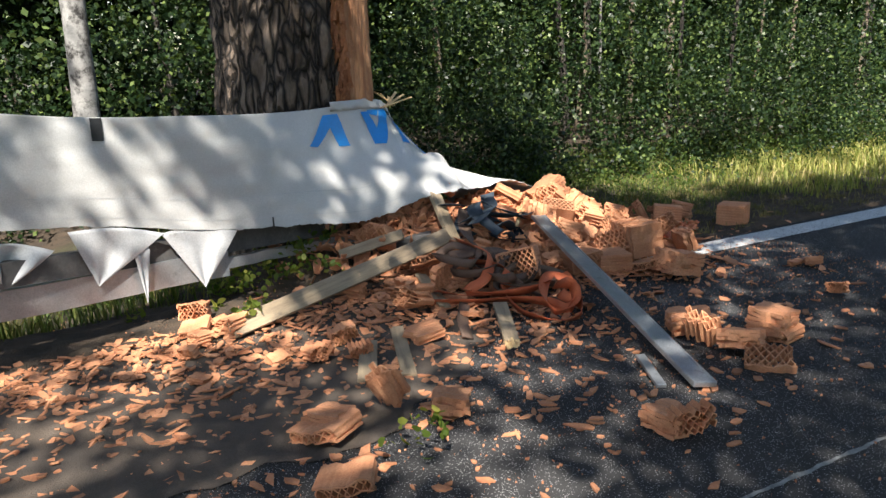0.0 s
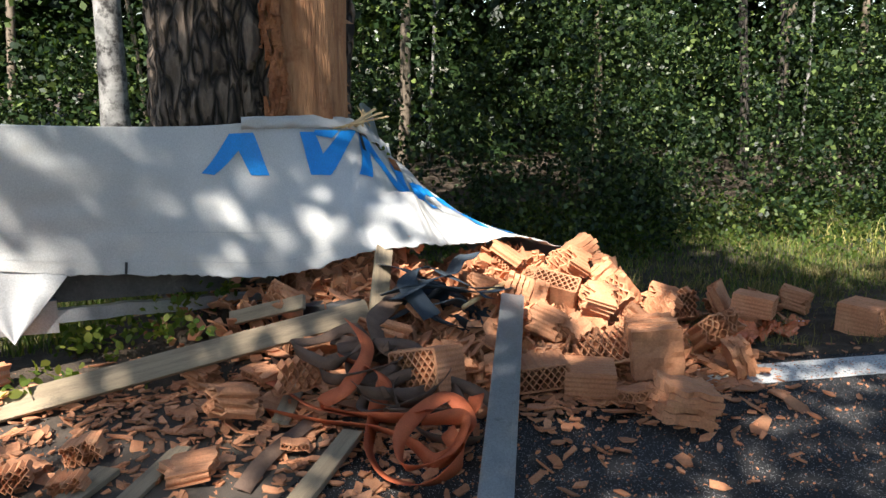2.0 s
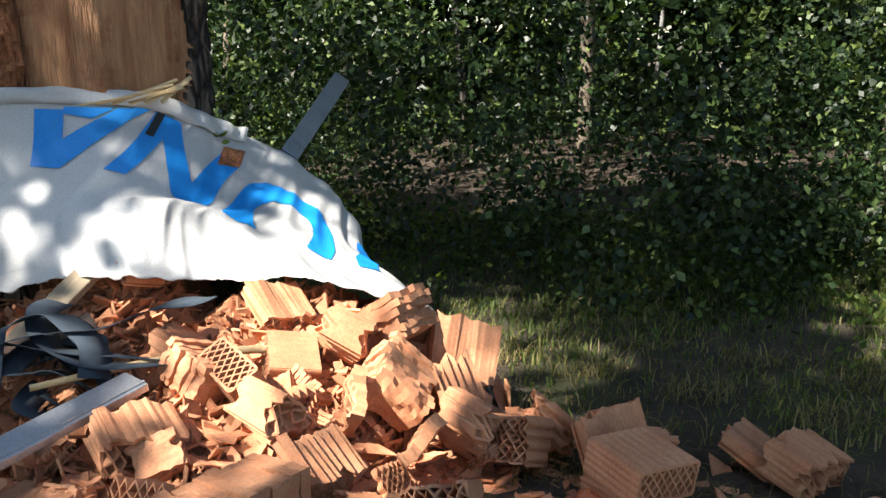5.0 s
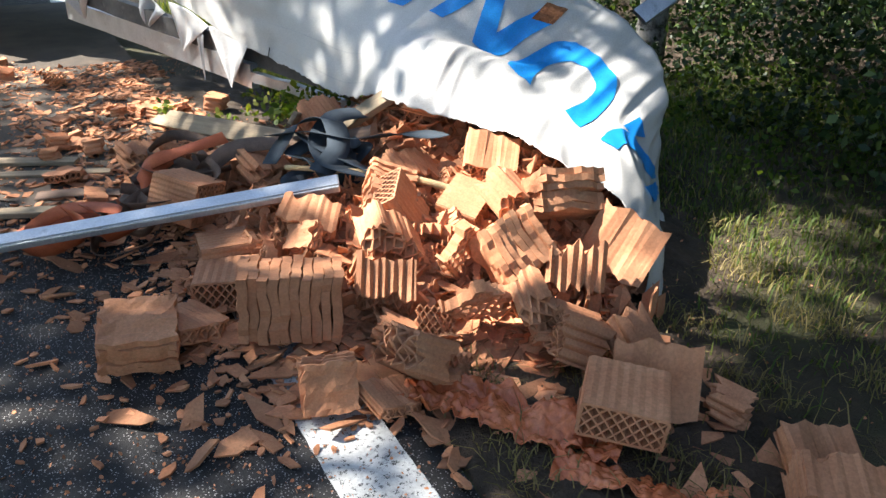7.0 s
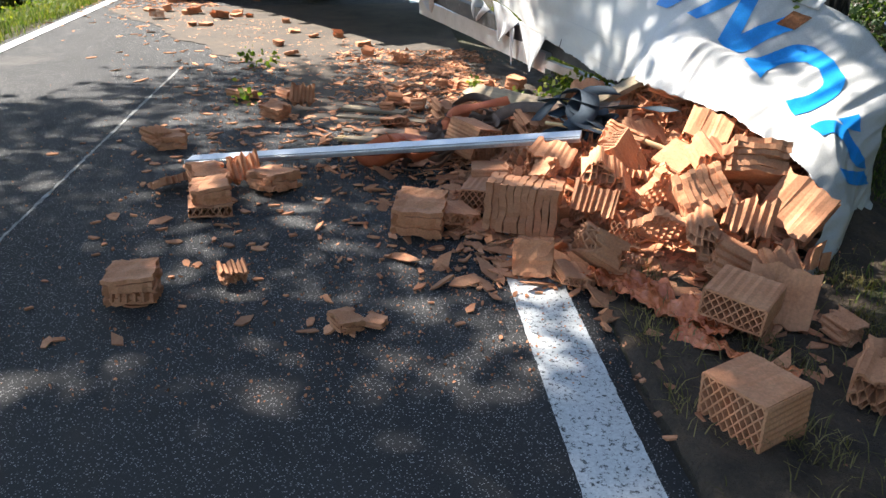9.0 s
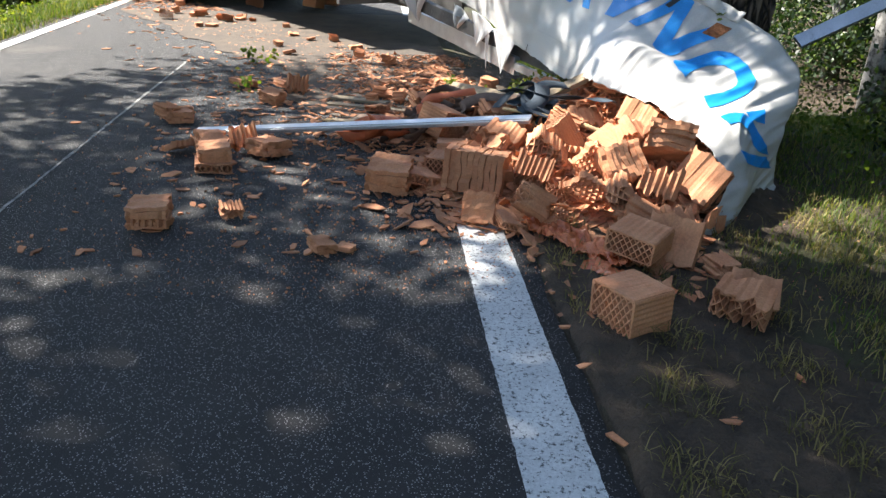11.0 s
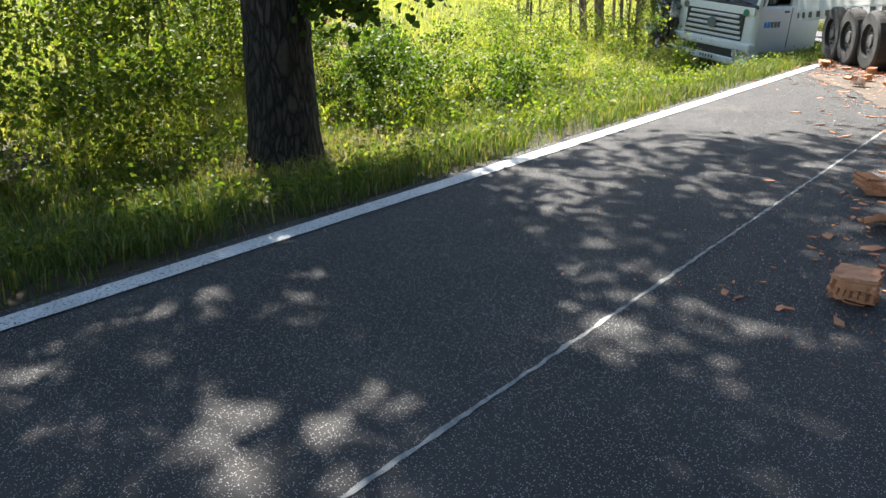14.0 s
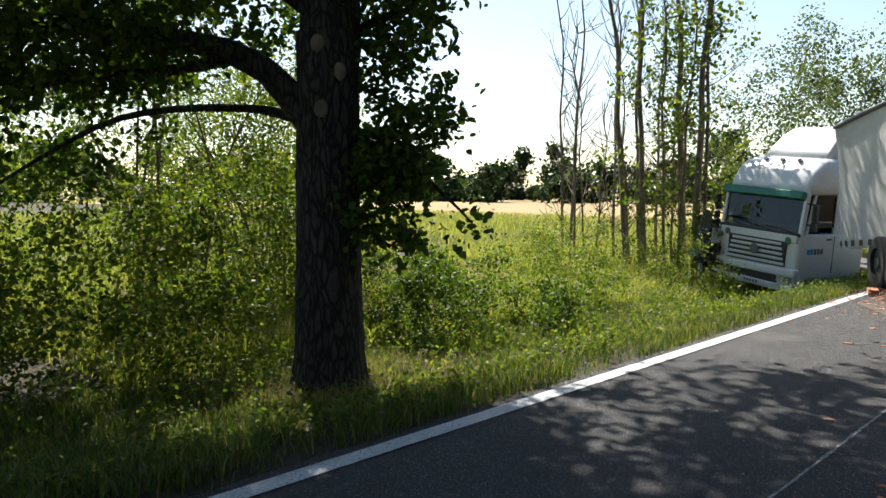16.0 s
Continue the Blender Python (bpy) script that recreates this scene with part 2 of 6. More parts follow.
def part(name, bm, material, parent=None, label="", smooth=False):
    me = bpy.data.meshes.new(name)
    bm.to_mesh(me)
    bm.free()
    me.materials.append(material)
    if smooth:
        me.shade_smooth()
    ob = new(name, me)
    ob.parent = parent
    return tagged(ob, label)


def box_bm(sx, sy, sz, at=(0, 0, 0), rot=(0, 0, 0), bevel=0.0, taper=1.0):
    bm = bmesh.new()
    bmesh.ops.create_cube(bm, size=1)
    for v in bm.verts:
        k = taper if v.co.z > 0 else 1
        v.co = Vector((v.co.x * sx * k, v.co.y * sy * k, v.co.z * sz))
    if bevel:
        bmesh.ops.bevel(bm, geom=list(bm.edges), offset=bevel, segments=2, affect="EDGES", profile=0.6)
    bmesh.ops.transform(bm, matrix=pose(*at, *rot), verts=bm.verts)
    return bm


def cyl_bm(r, depth, at=(0, 0, 0), rot=(0, 0, 0), seg=24, r2=None, bevel=0.0):
    bm = bmesh.new()
    bmesh.ops.create_cone(bm, cap_ends=True, segments=seg, radius1=r, radius2=r if r2 is None else r2, depth=depth)
    if bevel:
        bmesh.ops.bevel(bm, geom=[e for e in bm.edges if e.is_manifold and e.calc_face_angle(0) > 0.8], offset=bevel, segments=2, affect="EDGES")
    bmesh.ops.transform(bm, matrix=pose(*at, *rot), verts=bm.verts)
    return bm


def joined(bms):
    out = bmesh.new()
    for b in bms:
        tmp = bpy.data.meshes.new("tmp")
        b.to_mesh(tmp)
        b.free()
        out.from_mesh(tmp)
        bpy.data.meshes.remove(tmp)
    return out


def quick_mesh(name, co, n, material):
    """A mesh of many loose n-cornered faces from an array of corners (faces, n, 3)."""
    f = len(co)
    me = bpy.data.meshes.new(name)
    me.vertices.add(f * n)
    me.vertices.foreach_set("co", np.ascontiguousarray(co, dtype=np.float32).ravel())
    me.loops.add(f * n)
    me.loops.foreach_set("vertex_index", np.arange(f * n, dtype=np.int32))
    me.polygons.add(f)
    me.polygons.foreach_set("loop_start", np.arange(0, f * n, n, dtype=np.int32))
    me.materials.append(material)
    me.update(calc_edges=True)
    return me


def unit(v):
    return v / np.maximum(np.linalg.norm(v, axis=-1, keepdims=True), 1e-9)


def leaf_mesh(name, centres, size, material, slim=0.34, plain=False):
    """Six-cornered bent leaves, one at each centre, turned at random and mostly facing up and out."""
    n = len(centres)
    nrm = unit(RNG.normal(size=(n, 3)) + np.array([0, 0, 0.6]))
    u = unit(np.cross(nrm, RNG.normal(size=(n, 3))))
    v = np.cross(nrm, u)
    L = (size * RNG.uniform(0.55, 1.35, n))[:, None]
    bend = nrm * L * 0.10
    c = centres
    if plain:
        return quick_mesh(name, np.stack([c - u * L * 0.5, c + v * L * slim + bend, c + u * L * 0.5, c - v * L * slim + bend], axis=1), 4, material)
    co = np.stack([c - u * L * 0.5, c - u * L * 0.12 + v * L * slim + bend, c + u * L * 0.28 + v * L * slim * 0.75 + bend,
                   c + u * L * 0.5, c + u * L * 0.28 - v * L * slim * 0.75 + bend, c - u * L * 0.12 - v * L * slim + bend], axis=1)
    return quick_mesh(name, co, 6, material)


def clumps(centres, per, spread):
    n = len(centres)
    return (np.repeat(centres, per, axis=0) + RNG.normal(size=(n * per, 3)) * spread * np.repeat(RNG.uniform(0.5, 1.3, n), per)[:, None])


def bunches(centres, twigs, reach):
    """Twig ends gathered in bunches round fewer branch points, so that foliage has lumps and gaps."""
    c = np.repeat(centres, twigs, axis=0)
    return c + RNG.normal(size=c.shape) * np.array(reach)


def grass_mesh(name, at, height, material, lean=0.5, width=0.006):
    """Bent blades, each a narrow strip of a quad and a tip."""
    n = len(at)
    a = RNG.uniform(0, 2 * np.pi, n)
    side = np.stack([np.cos(a), np.sin(a), np.zeros(n)], 1)
    fwd = np.stack([-np.sin(a), np.cos(a), np.zeros(n)], 1)
    h = (height * RNG.uniform(0.45, 1.4, n))[:, None]
    w = width * RNG.uniform(0.7, 1.5, n)[:, None]
    ln = (lean * RNG.uniform(0.2, 1.3, n))[:, None]
    up = np.array([0, 0, 1.0])
    mid = at + up * h * 0.6 + fwd * h * ln * 0.35
    tip = at + up * h * (1 - 0.25 * ln) + fwd * h * ln
    co = np.stack([at - side * w, at + side * w, mid - side * w * 0.8, mid + side * w * 0.8, tip - side * w * 0.1, tip + side * w * 0.1], axis=1).reshape(-1, 3)
    idx = (np.arange(n)[:, None, None] * 6 + np.array([[0, 1, 3, 2], [2, 3, 5, 4]])[None]).reshape(-1)
    me = bpy.data.meshes.new(name)
    me.vertices.add(len(co))
    me.vertices.foreach_set("co", co.astype(np.float32).ravel())
    me.loops.add(len(idx))
    me.loops.foreach_set("vertex_index", idx.astype(np.int32))
    me.polygons.add(2 * n)
    me.polygons.foreach_set("loop_start", np.arange(0, 8 * n, 4, dtype=np.int32))
    me.update(calc_edges=True)
    me.materials.append(material)
    return me


def tube_mesh(name, pts, radii, material, seg=10, wobble=0.0, close=True):
    """A tapered round limb along points."""
    pts = [Vector(p) for p in pts]
    verts, faces = [], []
    side = Vector((1, 0.3, 0.1))
    for i, p in enumerate(pts):
        d = (pts[min(i + 1, len(pts) - 1)] - pts[max(i - 1, 0)]).normalized()
        s = (side - d * side.dot(d)).normalized()
        side = s
        t = d.cross(s)
        for k in range(seg):
            a = 2 * math.pi * k / seg
            r = radii[i] * (1 + wobble * noise.noise(p * 3 + Vector((math.cos(a), math.sin(a), 0)) * 1.5))
            verts.append(p + (s * math.cos(a) + t * math.sin(a)) * r)
    for i in range(len(pts) - 1):
        for k in range(seg):
            k2 = (k + 1) % seg
            faces.append((i * seg + k, i * seg + k2, (i + 1) * seg + k2, (i + 1) * seg + k))
    faces.append(tuple(range((len(pts) - 1) * seg, len(pts) * seg)))
    faces.append(tuple(reversed(range(seg))))
    return mesh_of(name, verts, faces, material, True)


def smooth_line(pts, n):
    """Points along a Catmull-Rom line through pts."""
    p = np.array(pts, float)
    t = np.linspace(0, len(p) - 1, n)
    i = np.clip(t.astype(int), 0, len(p) - 2)
    f = (t - i)[:, None]
    g = lambda k: p[np.clip(k, 0, len(p) - 1)]
    a, b, c, d = g(i - 1), g(i), g(i + 1), g(i + 2)
    return 0.5 * (2 * b + (c - a) * f + (2 * a - 5 * b + 4 * c - d) * f ** 2 + (3 * b - a - 3 * c + d) * f ** 3)


# ---- ground ----
ROAD_L, ROAD_R = -5.17, 0.36


def step(a, b, x):
    t = np.clip((np.asarray(x, float) - a) / (b - a), 0, 1)
    return t * t * (3 - 2 * t)


def heap(x, y):
    """Height of the rubble over the ground."""
    x, y = np.asarray(x, float), np.asarray(y, float)
    g = lambda cx, cy, sx, sy, a: a * np.exp(-((x - cx) / sx) ** 2 - ((y - cy) / sy) ** 2)
    return np.maximum.reduce([g(1.55, 5.45, 0.62, 0.62, 0.42), g(1.35, 6.3, 0.45, 0.5, 0.45), g(0.75, 5.6, 0.6, 0.65, 0.20), g(0.75, 6.1, 0.4, 0.42, 0.22), g(1.3, 7.0, 0.5, 0.7, 0.2), g(0.35, 6.6, 0.6, 0.8, 0.06), g(0.5, 8.2, 0.8, 0.9, 0.03)])


def gz(x, y):
    """Height of the bare ground."""
    x, y = np.asarray(x, float), np.asarray(y, float)
    right = -0.02 - 0.07 * step(0.36, 1.6, x) - 0.30 * step(1.0, 2.6, x) * step(7.2, 9.5, y) + 0.1 * step(3.2, 7, x)
    mound = 0.22 * np.exp(-((x - 2.1) / 1.0) ** 2 - ((y - 7.1) / 1.1) ** 2)
    left = -0.02 - 0.22 * step(-5.35, -7.3, x) - 0.28 * step(-5.8, -7.5, x) * step(12, 16, y) - 0.35 * np.exp(-((x + 7.6) / 1.7) ** 2 - ((y - 19.0) / 2.6) ** 2) + 0.25 * step(-16, -60, x) + 0.9 * step(-40, -200, x)
    z = np.where(x > -2, right + mound, left)
    z = z + 0.03 * np.sin(x * 1.7 + y * 0.9) * np.sin(y * 1.1 - x * 0.6) * (step(ROAD_R, 2, x) + step(ROAD_L, -8, x))
    on = (x > ROAD_L - 0.02) & (x < ROAD_R + 0.02)
    return np.where(on, -0.06, z)


def grid_mesh(name, xs, ys, zf, material):
    X, Y = np.meshgrid(xs, ys)
    Z = zf(X, Y)
    verts = np.stack([X, Y, Z], -1).reshape(-1, 3)
    w = len(xs)
    faces = [(j * w + i, j * w + i + 1, (j + 1) * w + i + 1, (j + 1) * w + i) for j in range(len(ys) - 1) for i in range(w - 1)]
    return mesh_of(name, verts.tolist(), faces, material, True)


xs = np.unique(np.concatenate([np.linspace(-1500, -60, 24), np.linspace(-60, -12, 30), np.linspace(-12, -5.25, 42), [ROAD_L - 0.021, ROAD_R + 0.021],
                               np.linspace(-5.0, 0.3, 6), np.linspace(0.4, 5, 60), np.linspace(5, 40, 20), np.linspace(40, 1500, 20)]))
ys = np.unique(np.concatenate([np.linspace(-1500, -40, 22), np.linspace(-40, -4, 25), np.linspace(-4, 14, 120), np.linspace(14, 40, 40), np.linspace(40, 1500, 26)]))
put("ground", grid_mesh("ground", xs, ys, gz, SOIL), None, None, "grassy earth verge and meadow beside the road", "ground", kind="structure")

ry = np.concatenate([np.linspace(-120, -6, 20), np.linspace(-6, 16, 120), np.linspace(16, 200, 40)])
rx = np.linspace(0, 1, 30)
verts = []
for y in ry:
    el = ROAD_L + 0.035 * noise.noise((y * 1.3, 0, 0)) + 0.02 * noise.noise((y * 7, 3, 0))
    er = ROAD_R + 0.035 * noise.noise((y * 1.3, 9, 0)) + 0.02 * noise.noise((y * 7, 13, 0))
    row = [(el - 0.03, y, -0.09)] + [(el + (er - el) * u, y, -0.012 * (abs(u * 2 - 1) ** 8)) for u in rx] + [(er + 0.03, y, -0.09)]
    verts += row
w = len(rx) + 2
put("road", mesh_of("road", verts, [(j * w + i, j * w + i + 1, (j + 1) * w + i + 1, (j + 1) * w + i) for j in range(len(ry) - 1) for i in range(w - 1)], ASPHALT, True),
    None, None, "dark worn asphalt country road", "road", kind="structure")


def strip(name, x0, x1, material, z, label, y0=-120, y1=200, jag=0.006):
    yy = np.concatenate([np.arange(y0, -2, 4.0), np.arange(-2, 18, 0.04), np.arange(18, y1, 4.0)])
    yy = yy[(yy >= y0) & (yy <= y1)]
    v = []
    for y in yy:
        v += [(x0 + jag * noise.noise((y * 17, x0, 0)), y, z), (x1 + jag * noise.noise((y * 17, x1, 5)), y, z)]
    return put(name, mesh_of(name, v, [(2 * i, 2 * i + 1, 2 * i + 3, 2 * i + 2) for i in range(len(yy) - 1)], material), None, None, label, "road marking", kind="structure")


strip("road_marking_edge", 0.0, 0.255, PAINT, 0.004, "worn white edge line on the asphalt")
strip("road_marking_far_edge", -5.03, -4.86, PAINT, 0.004, "white edge line beside the grass verge")
strip("road_marking_centre", -2.611, -2.589, SEAL, 0.004, "thin pale centre seam in the asphalt", y1=9.9, jag=0.012)

DUST = surface("clay_dust", (0.060, 0.050, 0.042), (0.120, 0.090, 0.066), 2.2, 90, 0.95, bump=0.8, dist=0.01, stain=((0.05, 0.043, 0.038), 4, 0.55))
dv, df = [], []
dy_ = np.linspace(5.9, 14.5, 110)
for y in dy_:
    wob = 0.45 * noise.noise((y * 0.9, 4, 0)) + 0.15 * noise.noise((y * 5, 4, 0))
    c = 0.36 - 0.62 * max(0, y - 9.2)
    xa = c - 1.55 * float(step(5.9, 8.2, y)) - 0.25 + wob
    for u in np.linspace(0, 1, 8):
        dv.append((xa + (0.40 - xa) * u, y, 0.008 + 0.004 * math.sin(math.pi * min(1, u + 0.1))))
for j in range(len(dy_) - 1):
    df += [(j * 8 + i, j * 8 + i + 1, (j + 1) * 8 + i + 1, (j + 1) * 8 + i) for i in range(7)]
put("dusty_spill", mesh_of("dusty_spill", dv, df, DUST, True), None, None, "brown clay dust and dirt spread over the asphalt", "dust", kind="structure")

put("forest_floor", grid_mesh("forest_floor", np.linspace(4.6, 60, 60), np.linspace(-70, 45, 90), lambda X, Y: gz(X, Y) + 0.03 + 0.02 * np.sin(X * 3.1) * np.sin(Y * 2.7) - 0.05 * step(5.2, 4.6, X), DIRT), None, None, "dark leaf litter on the woodland floor", "ground", kind="structure")

# ---- trees ----


def stem_line(base, top, bend, n):
    b, t = Vector(base), Vector(top)
    return [b.lerp(t, i / (n - 1)) + Vector((noise.noise((i * 0.35, bend, 1)), noise.noise((i * 0.35, bend, 7)), 0)) * bend * math.sin(math.pi * i / (n - 1) * 0.5) for i in range(n)]


def rough_trunk(cx, cy, r, z0, z1, ridge, flare, seg, rows, scar=None):
    """Trunk surface with vertical bark ridges; scar gives the angle span that is stripped of bark."""
    verts, faces, smooth_side = [], [], []
    for j in range(rows):
        z = z0 + (z1 - z0) * j / (rows - 1)
        for k in range(seg):
            a = 2 * math.pi * k / seg
            rr = r * (1 + flare * math.exp(-(z - z0) / 0.35)) * (1 - 0.012 * (z - z0))
            rr *= 1 + 0.05 * noise.noise((math.cos(a) * 1.2, math.sin(a) * 1.2, z * 0.5))
            hit = scar and scar[0] + 0.10 * noise.noise((z * 3, 2, 0)) < math.degrees(a) / 57.3 < scar[1] + 0.10 * noise.noise((z * 3, 8, 0))
            if not hit:
                q = (a * r * 13 + 1.2 * noise.noise((a * 3, z * 3.5, 0)))
                rr += ridge * (abs(noise.noise((q, z * 2.6, 3))) * 2 - 0.5 + 0.8 * noise.noise((q * 2.3, z * 9, 5)))
            else:
                rr += -0.045 + 0.012 * noise.noise((a * 9, z * 1.5, 1)) + 0.006 * noise.noise((a * 40, z * 6, 2))
            smooth_side.append(bool(hit))
            verts.append((cx + math.cos(a) * rr, cy + math.sin(a) * rr, z))
    bark, bare = [], []
    for j in range(rows - 1):
        for k in range(seg):
            k2 = (k + 1) % seg
            f = (j * seg + k, j * seg + k2, (j + 1) * seg + k2, (j + 1) * seg + k)
            (bare if smooth_side[f[0]] and smooth_side[f[2]] else bark).append(f)
    return verts, bark, bare


struck_tree = thing("struck_tree", "massive old tree with bark torn off to bare reddish wood", "tree")
tv, tb, tw = rough_trunk(2.1, 6.97, 0.66, -0.1, 7.0, 0.034, 0.12, 260, 230, scar=(3.30, 4.78))
put("trunk", mesh_of("trunk", tv, tb, BARK, True), struck_tree, label="thick furrowed dark bark")
put("stripped_wood", mesh_of("stripped_wood", tv, tw, BAREWOOD, True), struck_tree, label="bare orange-brown wood without bark")
# ragged rim of torn inner bark beside the bare wood
bms = []
for i in range(230):
    z = 0.9 + 2.6 * random.random()
    a = 3.30 + 0.10 * noise.noise((z * 3, 2, 0)) + random.uniform(-0.05, 0.09) + 0.30 * max(0, noise.noise((z * 1.4, 5, 0))) * random.random()
    r = 0.66 + random.uniform(-0.02, 0.015)
    bms.append(box_bm(random.uniform(0.02, 0.06), random.uniform(0.01, 0.03), random.uniform(0.05, 0.28), (2.1 + math.cos(a) * r, 6.97 + math.sin(a) * r, z), (random.uniform(-12, 12), random.uniform(-12, 12), math.degrees(a) + 90), taper=0.3))
part("torn_bark", joined(bms), REDBARK, struck_tree, "ragged strip of torn red inner bark")

# roadside oak
oak = thing("oak_tree", "large dark oak with spreading limbs and dense green leaves", "tree")
ov, ob_, _ = rough_trunk(-7.02, 5.25, 0.315, -0.3, 3.3, 0.012, 0.42, 110, 110)
put("trunk", mesh_of("trunk", ov, ob_, OAKBARK, True), oak)
OX, OY = -7.02, 5.25


def limb(parent, pts, r0, r1, material, name="limb", n=16, seg=9):
    line = smooth_line(pts, n)
    return put(name, tube_mesh(name, line.tolist(), np.linspace(r0, r1, n).tolist(), material, seg, 0.25), parent)


limb(oak, [(OX, OY, 3.1), (OX - 0.1, OY + 0.2, 5.0), (OX + 0.3, OY, 7.5), (OX, OY + 0.4, 11)], 0.31, 0.09, OAKBARK)
limb(oak, [(OX - 0.1, OY - 0.1, 2.4), (OX - 0.45, OY - 0.5, 3.0), (OX - 1.1, OY - 1.2, 3.25), (OX - 2.3, OY - 2.6, 3.4), (OX - 3.6, OY - 3.8, 3.3)], 0.15, 0.04, OAKBARK)
limb(oak, [(OX - 0.6, OY - 0.65, 3.05), (OX - 1.2, OY - 1.0, 2.95), (OX - 2.1, OY - 1.7, 2.85), (OX - 3.0, OY - 2.6, 2.3)], 0.07, 0.015, OAKBARK)
limb(oak, [(OX - 0.15, OY - 0.1, 2.45), (-7.87, 4.9, 2.62), (-8.06, 3.7, 2.45), (-8.5, 2.8, 1.85)], 0.06, 0.012, OAKBARK)
limb(oak, [(OX + 0.2, OY + 0.1, 2.0), (-6.4, 5.6, 2.1), (-6.0, 5.8, 1.75), (-5.75, 5.9, 1.5)], 0.03, 0.008, OAKBARK)
limb(oak, [(OX, OY - 0.1, 3.5), (OX - 0.8, OY - 0.9, 4.2), (OX - 2.2, OY - 2.4, 4.7), (OX - 4, OY - 4, 5)], 0.14, 0.03, OAKBARK)
limb(oak, [(OX + 0.1, OY + 0.2, 3.3), (OX + 0.3, OY + 0.8, 3.6), (OX + 0.4, OY + 1.4, 3.5), (OX + 0.5, OY + 1.2, 3.2)], 0.05, 0.012, OAKBARK)
limb(oak, [(OX, OY, 4.4), (OX + 1.5, OY - 0.2, 5.8), (OX + 3.2, OY + 0.4, 6.9), (OX + 5.0, OY + 0.9, 7.5)], 0.16, 0.03, OAKBARK)
for kx, ky, kz in ((0.19, -0.24, 2.55), (0.285, -0.10, 2.9), (0.17, -0.26, 3.15)):
    bm = bmesh.new()
    bmesh.ops.create_uvsphere(bm, u_segments=14, v_segments=8, radius=0.075)
    bmesh.ops.transform(bm, matrix=Matrix.Translation((OX + kx, OY + ky, kz)) @ pose(0, 0, 0, 90, 0, 40) @ Matrix.Diagonal((0.9, 1.15, 0.45, 1)), verts=bm.verts)
    part("knot", bm, DEADWOOD, oak, "pale healed branch knot", True)


def shell(centre, radii, n, inner=0.55):
    d = unit(RNG.normal(size=(n, 3)))
    return np.array(centre) + d * np.array(radii) * (RNG.uniform(inner ** 3, 1, n) ** (1 / 3))[:, None]


# unseen high crown, spread wide to cast the shade on road and wood
crown = np.concatenate([shell((-6.7, 7.0, 10.6), (6.6, 8.2, 4.6), 1280, 0.2), shell((-4.5, 4.6, 8.2), (4.5, 6.5, 1.6), 330, 0.1)])
# gaps placed in it let the sun through to wreck, verge and far road
fx = crown[:, 0] - SUN.x / SUN.z * crown[:, 2]
fy = crown[:, 1] - SUN.y / SUN.z * crown[:, 2]
spot = lambda cx, cy, rx_, ry_: ((fx - cx) / rx_) ** 2 + ((fy - cy) / ry_) ** 2 < 1
thin = np.where(fy > 11.5, 0.3, 0.95)
thin = np.where((fx > -1.8) & (fx < 2.2) & (fy > 6.3) & (fy < 10), 0.72, thin)
thin = np.where(spot(0.5, 4.6, 0.9, 0.6) | spot(0.3, 3.6, 0.6, 0.7) | spot(-1.6, 6.2, 0.9, 0.5), 0.5, thin)
thin = np.where(spot(2.4, 4.9, 0.65, 0.65) | spot(2.9, 2.6, 0.8, 0.6) | ((fx > 1.7) & (fy < 2.9)), 0.05, thin)
thin = np.where(spot(1.45, 5.0, 1.0, 1.0), 0.02, thin)
crown = crown[RNG.uniform(0, 1, len(crown)) < thin]
put("crown", leaf_mesh("crown", clumps(crown, 54, 0.27), 0.16, LEAF_OAK), oak, label="unseen high dense crown of lobed green leaves, gaps placed for the sun")
low = np.concatenate([
    np.stack([OX - RNG.uniform(0.3, 5.0, 230), OY - RNG.uniform(0.2, 4.6, 230), RNG.uniform(3.0, 5.2, 230)], 1),
    np.stack([OX - RNG.uniform(1.3, 4.2, 60), OY - RNG.uniform(0.6, 3.0, 60), RNG.uniform(1.9, 3.1, 60)], 1),
    np.stack([OX + RNG.uniform(0.1, 0.85, 120), OY + RNG.uniform(0.2, 0.9, 120), 1.6 + 3.0 * RNG.uniform(0, 1, 120) ** 0.7], 1)])
low = np.concatenate([low,
    np.stack([RNG.uniform(-6.75, -6.0, 24), RNG.uniform(5.3, 6.0, 24), RNG.uniform(1.35, 2.1, 24)], 1)])
low = np.concatenate([low, np.stack([RNG.uniform(-13.5, -7.3, 260), RNG.uniform(1.5, 8.0, 260), RNG.uniform(3.3, 6.4, 260)], 1)])
q = RNG.uniform(0, 1, 190)
side = np.stack([OX - 0.9 - 3.2 * q, OY - 0.9 - 3.3 * q, 3.35 + 0 * q], 1) + RNG.normal(size=(190, 3)) * np.array([0.5, 0.5, 0.5])
put("side_crown", leaf_mesh("side_crown", clumps(side, 55, 0.13), 0.085, LEAF_OAK), oak, label="dense sprays of oak leaves along the lower limbs")
put("low_crown", leaf_mesh("low_crown", clumps(bunches(low[::2], 2, (0.14, 0.14, 0.1)), 60, 0.13), 0.085, LEAF_OAK), oak, label="hanging lower sprays of oak leaves")

